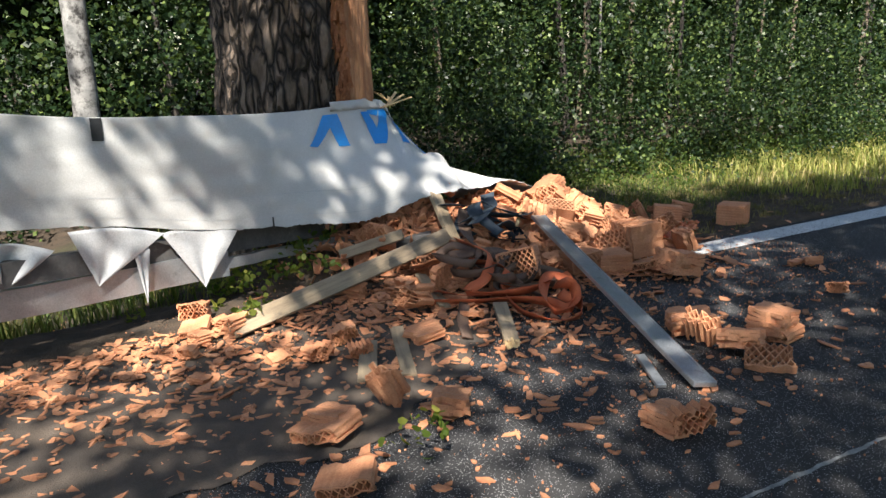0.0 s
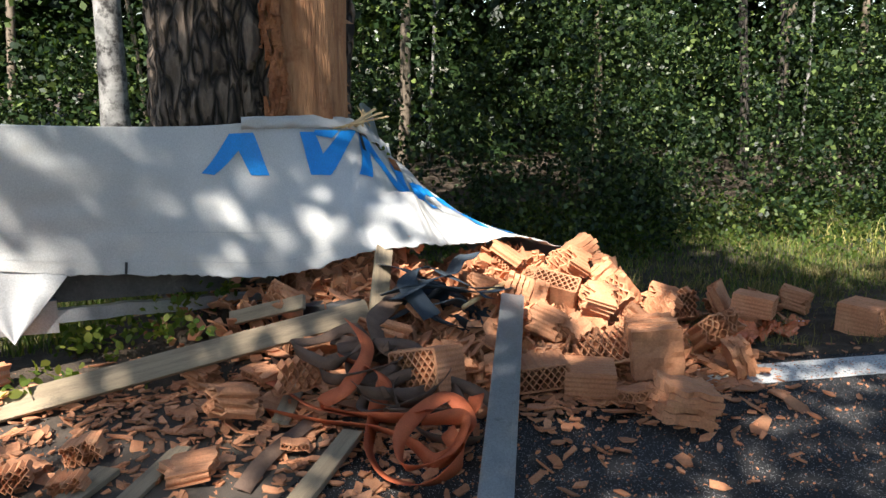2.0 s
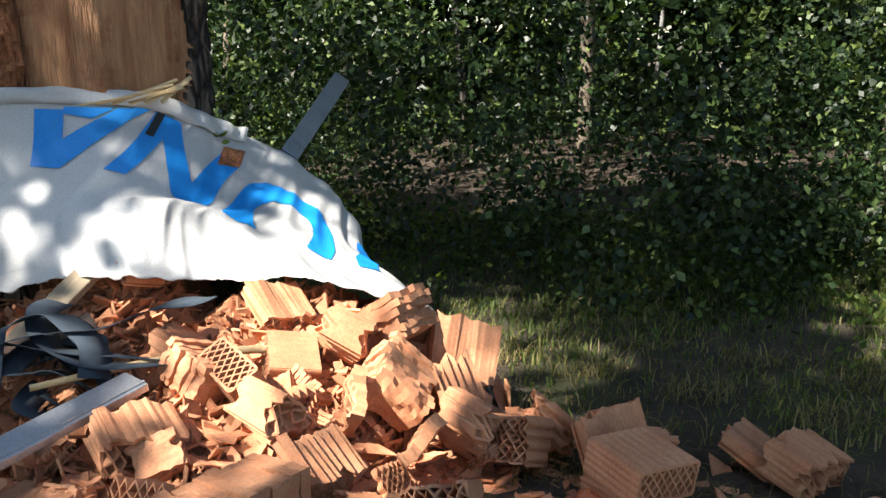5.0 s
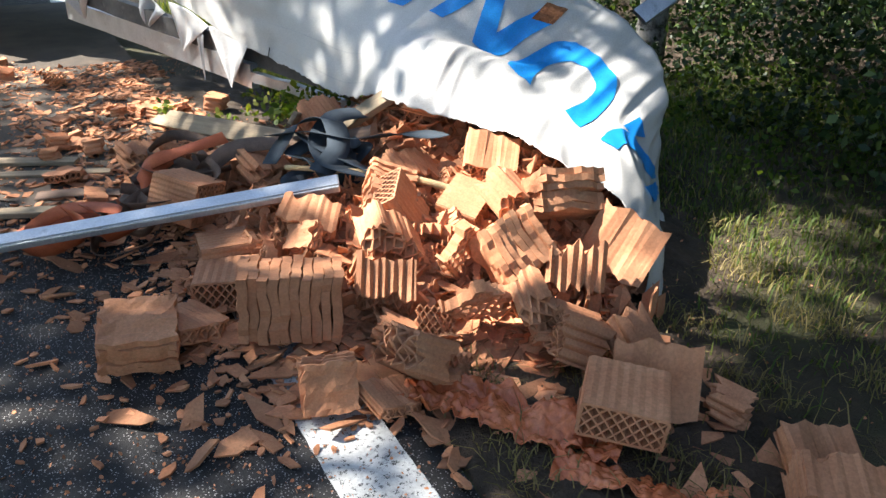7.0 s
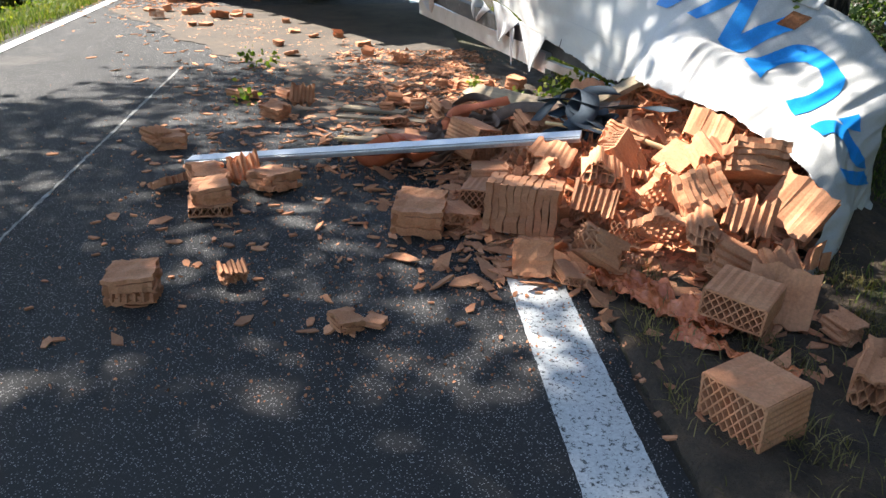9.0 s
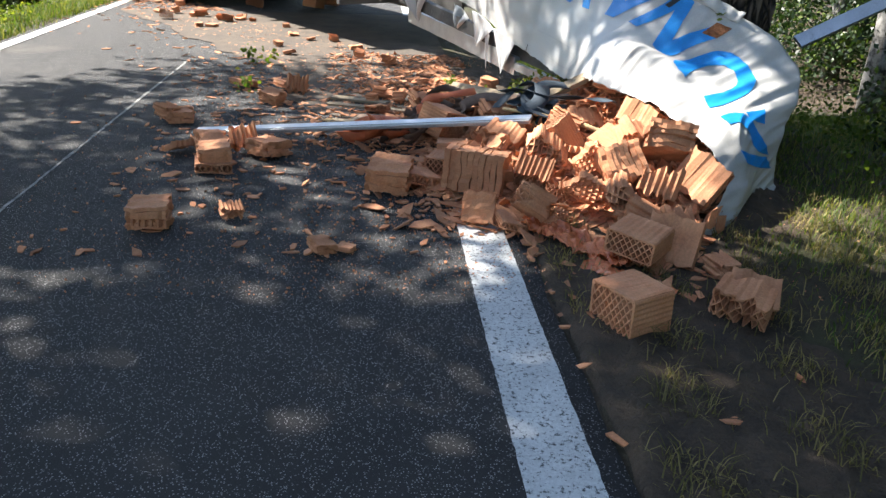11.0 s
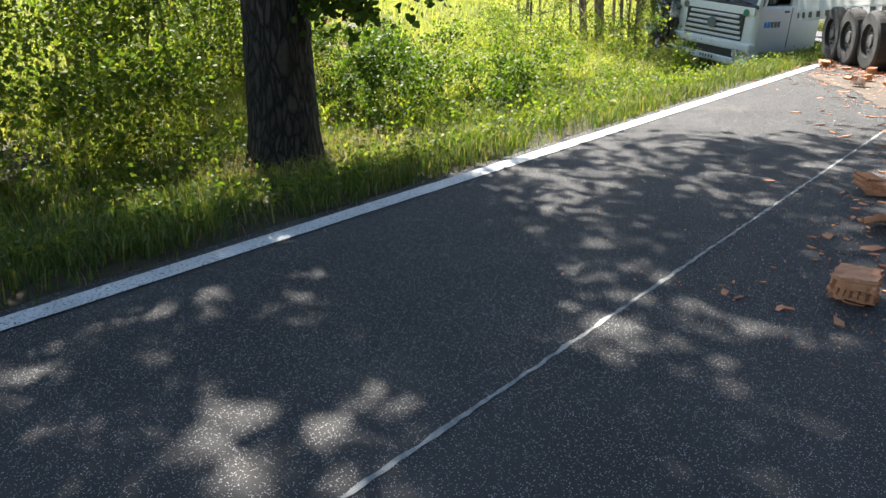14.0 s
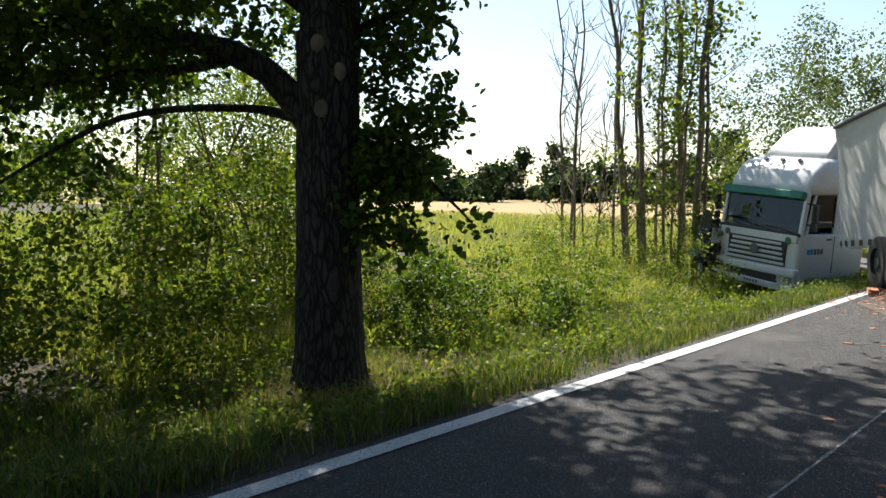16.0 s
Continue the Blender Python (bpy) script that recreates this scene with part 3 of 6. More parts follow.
# birches and slim stems in the wood
birches = [(4.73, 8.31, 0.14), (5.7, 10.9, 0.12), (9.5, 4.4, 0.03), (8.2, -1.5, 0.03)]
for i, (bx, by, br) in enumerate(birches):
    b = thing("birch_tree", "slender white birch with black marks in the wood, shade in its bark colour", "tree", "birches in the wood")
    line = stem_line((bx, by, -0.3), (bx + 0.4 * math.sin(i * 3), by + 0.5 * math.sin(i * 2), 9), 0.1, 22)
    put("trunk", tube_mesh("trunk", line, np.linspace(br, br * 0.5, 22).tolist(), BIRCH, 14, 0.12), b)
    put("crown", leaf_mesh("crown", clumps(shell((bx, by, 8.5), (1.8, 1.8, 2.2), 60, 0.1), 24, 0.3), 0.10, LEAF_WOOD_SHADED), b)
for i in range(34):
    bx, by = 5.2 + 8 * random.random(), -26 + 40 * random.random()
    s = thing("slim_tree", "thin dark woodland stem behind the undergrowth", "tree", "slim woodland stems")
    line = stem_line((bx, by, -0.3), (bx + random.uniform(-0.8, 0.8), by + random.uniform(-0.8, 0.8), 9), 0.4, 14)
    r = random.uniform(0.03, 0.09)
    put("trunk", tube_mesh("trunk", line, np.linspace(r, r * 0.4, 14).tolist(), DEADWOOD if i % 3 else OAKBARK, 8, 0.15), s)

# woodland edge: a bank of foliage with gaps, thicker to the back
n = 5600
wy = RNG.uniform(-34, 15, n)
wd = RNG.uniform(0, 1, n) ** 1.3
face = 4.15 + 0.55 * np.sin(wy * 0.9) + 0.4 * np.sin(wy * 2.3 + 1) + 0.9 * step(7.0, 9.0, wy) + 0.8 * step(-2, -9, wy)
wz = RNG.uniform(0, 1, n) ** 1.5 * 10.0 * (0.25 + 0.75 * step(0, 0.35, wd + 0.1))
wc = np.stack([face + wd * 6.5, wy, gz(face, wy) + 0.1 + wz], 1)
put("woodland_edge", leaf_mesh("woodland_edge", clumps(bunches(wc[::5], 5, (0.35, 0.35, 0.28)), 54, 0.16), 0.068, LEAF_WOOD_SHADED, 0.34, True), None, None, "dense deciduous undergrowth along the verge, shade in its leaf colour", "woodland", kind="stuff")
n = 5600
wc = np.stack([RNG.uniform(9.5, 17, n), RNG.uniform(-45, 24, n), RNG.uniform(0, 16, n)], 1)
put("woodland_depth", leaf_mesh("woodland_depth", clumps(wc, 32, 0.5), 0.30, LEAF_WOOD_SHADED, 0.34, True), None, None, "deciduous trees deeper in the wood, shade in their leaf colour", "woodland", kind="stuff")

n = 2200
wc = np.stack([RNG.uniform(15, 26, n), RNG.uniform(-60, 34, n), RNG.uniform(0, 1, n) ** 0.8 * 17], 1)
# unseen leaf roof, added to keep the sun out of the wood
shade_roof = np.stack([RNG.uniform(6, 17, 1100), RNG.uniform(-40, 20, 1100), RNG.uniform(8, 12.5, 1100)], 1)
put("woodland_canopy", leaf_mesh("woodland_canopy", clumps(np.concatenate([wc, shade_roof]), 40, 0.75), 0.5, LEAF_WOOD_SHADED, 0.34, True), None, None, "tall woodland canopy behind the verge with an added unseen shading roof", "woodland", kind="stuff")
n = 2300
wy = RNG.uniform(-26, 14, n)
wx = 3.15 + 0.30 * np.sin(wy * 0.9) + 0.25 * np.sin(wy * 2.3 + 1) + 1.6 * step(6.0, 7.5, wy) + 0.4 * step(-2, -9, wy)
in_ = RNG.uniform(0, 1, n)
wx = wx + 1.9 * in_
wc = np.stack([wx, wy, gz(wx, wy) + RNG.uniform(0.0, 1, n) * (0.35 + 1.9 * in_)], 1)
put("undergrowth", leaf_mesh("undergrowth", clumps(bunches(wc[::4], 4, (0.2, 0.2, 0.2)), 46, 0.13), 0.058, LEAF_WOOD_SHADED, 0.34, True), None, None, "low brambles and saplings at the wood's foot", "undergrowth", kind="stuff")

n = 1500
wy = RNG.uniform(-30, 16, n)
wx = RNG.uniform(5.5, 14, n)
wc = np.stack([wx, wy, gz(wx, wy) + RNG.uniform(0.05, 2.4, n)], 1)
put("inner_undergrowth", leaf_mesh("inner_undergrowth", clumps(wc, 40, 0.28), 0.10, LEAF_WOOD_SHADED, 0.34, True), None, None, "saplings and ferns inside the wood, shade in their leaf colour", "undergrowth", kind="stuff")

# dead and half-dead stand of slim trees beside the lorry
STAND = [(-15.3, 0.05), (-15.05, 0.055), (-14.85, 0.045), (-14.1, 0.04), (-13.5, 0.05), (-13.0, 0.11), (-12.6, 0.06), (-12.45, 0.10), (-12.1, 0.05), (-11.8, 0.055), (-11.4, 0.05), (-11.2, 0.12), (-10.9, 0.11), (-10.6, 0.06), (-14.5, 0.035), (-12.9, 0.04), (-11.6, 0.04)]
for i, (dx, r) in enumerate(STAND):
    dy = 22 + random.uniform(-1.3, 1.3)
    dx = -0.96 + (dx + 0.96) * dy / 22
    leafy = dx > -12.3
    s = thing("dead_tree", "slender half-dead tree with bare twigs and some green sprays" if leafy else "slender dead tree with bare ascending twigs", "tree", "half-dead trees by the lorry")
    hgt = random.uniform(9, 13) if r > 0.045 else random.uniform(5, 8)
    line = stem_line((dx, dy, -0.5), (dx + random.uniform(-0.7, 0.5), dy + random.uniform(-0.5, 0.5), hgt), 0.45, 18)
    put("trunk", tube_mesh("trunk", line, np.linspace(r, r * 0.3, 18).tolist(), DEADWOOD, 8, 0.15), s)
    for k in range(22):
        j = random.randint(2, 16)
        p = Vector(line[j])
        d = Vector((random.uniform(-1, 1), random.uniform(-1, 1), random.uniform(0.1, 1.1))).normalized() * random.uniform(0.6, 2.2) * (1 - j / 30)
        tip = p + d + Vector((0, 0, 0.3))
        bough = put("twig", tube_mesh("twig", smooth_line([p, p + d * 0.5 + Vector((0, 0, 0.05)), tip], 6).tolist(), np.linspace(0.018, 0.005, 6).tolist(), DEADWOOD, 5), s)
        for _ in range(2):
            p2 = p.lerp(tip, random.uniform(0.35, 0.8))
            d2 = (d.normalized() + Vector((random.uniform(-0.8, 0.8), random.uniform(-0.8, 0.8), random.uniform(0, 0.6)))).normalized() * random.uniform(0.25, 0.7)
            put("twig_tip", tube_mesh("twig_tip", [p2, p2 + d2 * 0.5, p2 + d2 + Vector((0, 0, 0.05))], [0.008, 0.006, 0.004], DEADWOOD, 4), bough)
    if leafy:
        lc = np.stack([dx + RNG.normal(0.1, 0.65, 32), dy + RNG.normal(0, 0.6, 32), RNG.uniform(1.2, hgt * 0.9, 32)], 1)
        put("leaf_sprays", leaf_mesh("leaf_sprays", clumps(lc, 26, 0.22), 0.12, LEAF_BUSH), s)


def leafy_mass(name, label, category, blobs, per, spread, leaf, material, stems=0, kind="stuff"):
    pts = []
    for (cx, cy, cz, rx_, ry_, rz_, n_) in blobs:
        p = bunches(shell((cx, cy, cz), (rx_, ry_, rz_), max(8, n_ // 5), 0.35), 5, (rx_ * 0.12, ry_ * 0.12, rz_ * 0.12))
        pts.append(p)
    pts = np.concatenate(pts)
    keep = pts[:, 2] > gz(pts[:, 0], pts[:, 1])
    return put(name, leaf_mesh(name, clumps(pts[keep], int(per * 1.7), spread * 0.72), leaf * 0.8, material, 0.34, True), None, None, label, category, kind=kind)


# shrubs across the road, behind the oak
leafy_mass("roadside_shrubs", "tangled green shrubs behind the oak trunk", "shrub",
           [(-9.6, 4.6, 0.6, 1.5, 1.7, 1.2, 150), (-10.9, 6.6, 1.0, 1.5, 1.6, 1.6, 190), (-11.8, 8.6, 1.8, 1.6, 1.6, 2.3, 170), (-9.2, 2.4, 0.7, 1.5, 1.6, 1.1, 130), (-8.6, 0.3, 0.6, 1.6, 1.4, 1.0, 90), (-12.5, 4.5, 1.3, 2.0, 2.4, 2.0, 150), (-15, 3.5, 1.2, 2.2, 2.4, 1.8, 120)], 34, 0.2, 0.085, LEAF_BUSH)
leafy_mass("willow_shrub", "tall airy yellow-green willow shrub", "shrub", [(-13.5, 8.5, 2.2, 2.2, 2.2, 2.8, 230), (-15.5, 11, 2.4, 2.0, 2.0, 2.6, 130), (-19, 9, 2.2, 3, 3, 3.0, 150)], 36, 0.28, 0.085, LEAF_BUSH)
# the darker oak-leaf green puts this bush's shade into its colour
leafy_mass("bramble_patch", "low bramble patch beside the oak, shade in its darker leaf colour", "shrub", [(-8.6, 8.2, 0.35, 1.2, 1.0, 0.75, 110), (-7.9, 9.4, 0.2, 0.9, 1.0, 0.6, 70), (-9.6, 9.4, 0.3, 1.3, 1.1, 0.75, 90)], 34, 0.14, 0.075, LEAF_OAK)
leafy_mass("meadow_herbs", "tall weeds and herbs on the sunny meadow edge", "weeds", [(-9.4, 12.5, -0.35, 1.4, 2.4, 0.75, 110), (-10.8, 15.5, -0.3, 2.0, 2.4, 1.0, 150), (-9.2, 17.4, -0.4, 1.0, 1.2, 1.0, 60), (-12.5, 18.5, -0.1, 2.4, 2.2, 1.2, 150), (-10.4, 19.8, 0.2, 1.2, 1.2, 1.5, 70), (-13, 13, -0.5, 2.5, 3.0, 0.75, 110)], 34, 0.2, 0.075, LEAF_BUSH)
leafy_mass("purple_loosestrife", "purple flowering weeds in the meadow", "flowers", [(-12.2, 12.2, 0.5, 1.8, 1.5, 0.55, 40)], 16, 0.12, 0.05, FLOWER)
leafy_mass("grey_willow", "rounded grey-green tree behind the lorry", "tree", [(-10.5, 33, 4.0, 4.2, 4.0, 4.0, 420), (-6, 36, 3.5, 4, 4, 3.6, 260)], 36, 0.45, 0.16, LEAF_GREY)
far = []
for i in range(46):
    a = radians(18 + i * 1.7)
    d = 185 + 25 * math.sin(i * 1.9)
    hgt = 7.5 + 3.5 * math.sin(i * 2.7) + 2 * math.sin(i * 0.9)
    far.append((-math.sin(a) * d, math.cos(a) * d, hgt * 0.5, 7, 7, hgt * 0.62, 46))
leafy_mass("far_treeline", "distant line of trees beyond the field in shade-dark green", "trees", far, 34, 1.3, 1.25, LEAF_WOOD_SHADED)
put("grain_field", grid_mesh("grain_field", np.linspace(-330, -12, 60), np.linspace(58, 320, 60), lambda X, Y: gz(X, Y) + 0.05 + 0.25 * step(58, 90, Y) + 0.05 * np.sin(X * 0.1) * np.sin(Y * 0.13), FIELD), None, None, "ripe golden field beyond the meadow", "field", kind="structure")

# ---- grass ----


def grass_on(name, n, x0, x1, y0, y1, height, material, label, dens=None, lean=0.5, width=0.006):
    x, y = RNG.uniform(x0, x1, n), RNG.uniform(y0, y1, n)
    if dens is not None:
        k = RNG.uniform(0, 1, n) < dens(x, y)
        x, y = x[k], y[k]
    return put(name, grass_mesh(name, np.stack([x, y, gz(x, y) - 0.01 + (0.03 if "dry_verge" in name else 0)], 1), height, material, lean, width), None, None, label, "grass", kind="stuff")


patch = lambda x, y: 0.35 + 0.65 * (np.sin(x * 2.1 + 1.3 * np.sin(y * 1.7)) * np.sin(y * 1.3 + x) > -0.25)
grass_on("verge_grass", 100000, -8.6, -5.10, -1.5, 22, 0.15, GRASS, "lush green grass on the sunlit road verge", lambda x, y: patch(x, y) * (0.35 + 0.65 * step(-5.10, -5.35, x)), 0.6, 0.0045)
grass_on("meadow_grass", 130000, -22, -8.4, 4, 34, 0.4, MEADOW, "tall meadow grass behind the oak", patch, 0.6, 0.007)
grass_on("far_meadow_grass", 70000, -75, -14, 2, 64, 0.5, MEADOW, "tall yellowing grass far out on the meadow", None, 0.6, 0.016)
grass_on("woodside_grass", 150000, 1.5, 5.5, -14, 8, 0.07, GRASS, "short shaded grass along the wood", lambda x, y: patch(x, y) * step(1.2, 2.0, x + 0.3 * np.sin(y * 3) - 0.9 * step(2.6, -2, y)), 0.8, 0.0034)
# paler meadow blades carry this strip's sunlight in their colour
grass_on("far_woodside_grass", 42000, 0.9, 3.6, -30, 1.6, 0.17, MEADOW, "tall grass along the wood, sunlight in its pale colour", lambda x, y: 0.15 + 0.85 * step(0.8, 2.2, x + 0.35 * np.sin(y * 2.1)) * (1 - 0.6 * step(-1, 1.6, y)), 0.6, 0.006)
grass_on("ditch_grass", 9000, 1.2, 3.6, 7.9, 14, 0.2, GRASS, "bright grass in the ditch behind the trailer", patch, 0.7, 0.005)
grass_on("dry_verge_grass", 20000, 0.42, 2.5, 0.2, 5.2, 0.07, DRYGRASS, "sparse dry grass tufts on dark earth", lambda x, y: 0.1 + 0.9 * (np.sin(x * 9 + y * 4) * np.sin(y * 7 - x * 3) > 0.35), 1.2, 0.0022)
grass_on("oak_foot_grass", 3500, -7.6, -6.0, 4.4, 6.8, 0.22, DRYGRASS, "dry brown grass round the oak foot", patch, 0.9, 0.003)

# arching stems in the shrubs across the road
for i in range(26):
    bx, by = -12.2 + random.uniform(-2.2, 1.6), 7.6 + random.uniform(-2.0, 2.2)
    ex, ey = bx + random.uniform(-1.6, 1.6), by + random.uniform(-1.6, 1.6)
    s = thing("shrub_stem", "thin arching brown stem in the shrubs", "stem", "shrub stems")
    hgt = random.uniform(2.2, 4.2)
    put("stem", tube_mesh("stem", smooth_line([(bx, by, -0.3), (bx * 0.7 + ex * 0.3, by * 0.7 + ey * 0.3, hgt * 0.55), (ex, ey, hgt)], 12).tolist(), np.linspace(0.03, 0.008, 12).tolist(), DEADWOOD, 6, 0.1), s)

# broad-leaved weeds along both verges
n = 2600
wy, wx = RNG.uniform(-2, 22, n), RNG.uniform(-9.2, -5.5, n)
keep = RNG.uniform(0, 1, n) < 0.25 + 0.75 * (np.sin(wx * 2.3 + wy) * np.sin(wy * 0.9) > 0)
wx, wy = wx[keep], wy[keep]
wc = np.stack([wx, wy, gz(wx, wy) + RNG.uniform(0.03, 0.12, len(wx)) + 0.22 * step(-6.3, -8.5, wx) * RNG.uniform(0, 1, len(wx))], 1)
put("verge_weeds", leaf_mesh("verge_weeds", clumps(wc, 22, 0.09), 0.055, LEAF_BUSH, 0.3, True), None, None, "low broad-leaved weeds among the verge grass", "weeds", kind="stuff")
n = 1300
wy, wx = RNG.uniform(-6, 8, n), RNG.uniform(2.2, 5.2, n)
keep = RNG.uniform(0, 1, n) < step(1.8, 4.6, wx)
wx, wy = wx[keep], wy[keep]
wc = np.stack([wx, wy, gz(wx, wy) + RNG.uniform(0.02, 0.15, len(wx))], 1)
put("woodside_weeds", leaf_mesh("woodside_weeds", clumps(wc, 22, 0.10), 0.05, LEAF_OAK, 0.3, True), None, None, "low dark weeds along the wood edge", "weeds", kind="stuff")
put("bare_earth", grid_mesh("bare_earth", np.linspace(0.34, 2.2, 60), np.linspace(-1.5, 9.6, 160), lambda x, y: gz(x, y) + 0.03 + 0.012 * np.sin(x * 23 + y * 9) * np.sin(y * 17 - x * 6) - 0.09 * step(1.4, 2.2, x + 0.25 * np.sin(y * 2.2)), DIRT), None, None, "dark crumbly earth beside the road edge", "earth", kind="structure")

# ---- wrecked trailer ----
# the slack side curtain: rows of hem, lower, upper and top points from the far end to the wrapped near end
ROWS = [
    [(-6.16, 18.75, 0.62), (-6.2, 18.78, 1.5), (-6.24, 18.78, 2.4), (-6.34, 18.75, 3.22)],
    [(-3.8, 15.65, 0.9), (-3.85, 15.7, 1.8), (-3.85, 15.7, 2.7), (-3.8, 15.7, 3.6)],
    [(-1.75, 13.0, 0.95), (-1.8, 13.05, 1.4), (-2.1, 13.1, 1.9), (-2.0, 13.1, 2.6)],
    [(-0.25, 10.9, 0.85), (-0.25, 10.95, 1.1), (-0.22, 10.95, 1.4), (-0.2, 10.95, 1.75)],
    [(0.46, 9.2, 0.77), (0.47, 9.2, 0.95), (0.48, 9.2, 1.15), (0.50, 9.2, 1.39)],
    [(0.79, 8.1, 0.56), (0.80, 8.1, 0.78), (0.81, 8.12, 1.03), (0.84, 8.12, 1.29)],
    [(0.97, 7.4, 0.47), (1.04, 7.38, 0.72), (1.12, 7.36, 1.0), (1.20, 7.36, 1.25)],
    [(1.10, 6.86, 0.41), (1.16, 6.88, 0.68), (1.27, 6.9, 0.97), (1.33, 6.93, 1.26)],
    [(1.09, 6.36, 0.53), (1.22, 6.45, 0.75), (1.42, 6.40, 0.93), (1.78, 6.42, 1.21)],
    [(1.13, 6.02, 0.54), (1.36, 6.10, 0.81), (1.64, 6.06, 0.76), (2.12, 6.16, 1.04)],
    [(1.34, 5.74, 0.49), (1.58, 5.92, 0.69), (1.88, 5.90, 0.70), (2.37, 6.00, 0.905)],
    [(1.40, 5.28, 0.50), (1.68, 5.50, 0.52), (1.98, 5.62, 0.56), (2.52, 5.80, 0.69)],
    [(1.58, 4.94, 0.35), (1.80, 5.10, 0.36), (2.00, 5.34, 0.41), (2.42, 5.60, 0.47)],
    [(1.66, 4.80, 0.16), (1.84, 4.92, 0.14), (2.02, 5.16, 0.16), (2.28, 5.46, 0.2)],
    [(1.38, 4.48, -0.07), (1.64, 4.66, -0.07), (1.92, 4.98, -0.07), (2.27, 5.36, -0.05)],
]
NS, NV = 420, 56
cols = [smooth_line([r[k] for r in ROWS], NS) for k in range(4)]
grid = np.zeros((NS, NV, 3))
for i in range(NS):
    grid[i] = smooth_line([cols[k][i] for k in range(4)], NV)
nrm = -unit(np.cross(np.gradient(grid, axis=1), np.gradient(grid, axis=0)))
SI, VI = np.meshgrid(np.linspace(0, len(ROWS) - 1, NS), np.linspace(0, 1, NV), indexing="ij")
wr = np.zeros((NS, NV))
for i in range(NS):
    for j in range(NV):
        p = grid[i, j]
        s = SI[i, j]
        soft = 0.010 if s < 7.3 else 0.016
        far_w = max(0, 1 - abs(s - 3.0) / 1.6)
        wr[i, j] = soft * noise.noise(p * 2.2) + 0.006 * noise.noise((p[0] * 3, p[1] * 3, p[2] * 11)) + 0.05 * far_w * noise.noise((s * 9, VI[i, j] * 1.4, 0))
        if s > 8:
            wr[i, j] += 0.022 * min(1, s - 8) * noise.noise((s * 2.4, VI[i, j] * 3.1, 4)) + 0.012 * (0.5 - abs(noise.noise((s * 3.1 + VI[i, j] * 2, VI[i, j] * 2 - s, 9)))) * 2
grid = grid + nrm * wr[..., None]
# ragged hem
for i in range(NS):
    s = SI[i, 0]
    k = 0.02 * noise.noise((s * 6, 1, 0)) + 0.012 * noise.noise((s * 31, 4, 0))
    grid[i, 0] += (grid[i, 1] - grid[i, 0]) / np.linalg.norm(grid[i, 1] - grid[i, 0]) * k


def on_curtain(s, v, lift=0.009):
    """A point on the curtain: s counts rows, v runs from hem to top."""
    fi, fj = s / (len(ROWS) - 1) * (NS - 1), v * (NV - 1)
    i, j = int(min(fi, NS - 2)), int(min(fj, NV - 2))
    a, b = fi - i, fj - j
    p = grid[i, j] * (1 - a) * (1 - b) + grid[i + 1, j] * a * (1 - b) + grid[i, j + 1] * (1 - a) * b + grid[i + 1, j + 1] * a * b
    q = nrm[i, j]
    return p + q * lift


def sheet_mesh(name, pts, material, thick=0.003):
    """A sheet with a back face from a grid of points."""
    a, b = pts.shape[:2]
    n_ = unit(np.cross(np.gradient(pts, axis=1), np.gradient(pts, axis=0)))
    v = np.concatenate([pts.reshape(-1, 3), (pts - n_ * thick).reshape(-1, 3)])
    f, o = [], a * b
    for i in range(a - 1):
        for j in range(b - 1):
            q = (i * b + j, i * b + j + 1, (i + 1) * b + j + 1, (i + 1) * b + j)
            f += [q, tuple(o + k for k in reversed(q))]
    for i in range(a - 1):
        f += [(i * b, (i + 1) * b, o + (i + 1) * b, o + i * b), ((i + 1) * b + b - 1, i * b + b - 1, o + i * b + b - 1, o + (i + 1) * b + b - 1)]
    return mesh_of(name, v.tolist(), f, material, True)


curtain = thing("trailer_curtain", "torn white lorry side curtain with blue printed shapes draped over rubble", "tarpaulin")
put("sheet", sheet_mesh("sheet", grid, TARP), curtain)


def stroke(edge_a, edge_b, n=48, across=11):
    """A printed blue band on the curtain between two edges, each a line of points (s, v)."""
    a, b = [smooth_line([(s, v, 0) for s, v in e], n) if len(e) > 2 else np.linspace((*e[0], 0), (*e[1], 0), n) for e in (edge_a, edge_b)]
    out = np.zeros((n, across, 3))
    for i in range(n):
        for k in range(across):
            q = a[i] + (b[i] - a[i]) * k / (across - 1)
            out[i, k] = on_curtain(q[0], min(0.995, max(0.0, q[1])))
    return out


def printed(name, bands):
    v, f = [], []
    for g_ in bands:
        a, b = g_.shape[:2]
        o = len(v)
        v += g_.reshape(-1, 3).tolist()
        f += [(o + i * b + j, o + (i + 1) * b + j, o + (i + 1) * b + j + 1, o + i * b + j + 1) for i in range(a - 1) for j in range(b - 1)]
    put(name, mesh_of(name, v, f, BLUE, True), curtain, label="blue printed mark")


printed("printed_chevron", [stroke([(6.52, 0.91), (6.15, 0.665)], [(6.66, 0.82), (6.29, 0.655)]), stroke([(6.52, 0.91), (6.75, 0.655)], [(6.85, 0.91), (6.98, 0.655)])])
printed("printed_wedge", [stroke([(7.38, 0.91), (7.45, 0.655)], [(7.55, 0.91), (7.68, 0.655)]), stroke([(7.58, 0.765), (7.79, 0.873), (7.89, 0.93)], [(7.68, 0.655), (7.89, 0.80), (8.15, 0.945)]),
                          stroke([(7.55, 0.925), (7.87, 0.93)], [(7.55, 0.89), (7.75, 0.873)])])
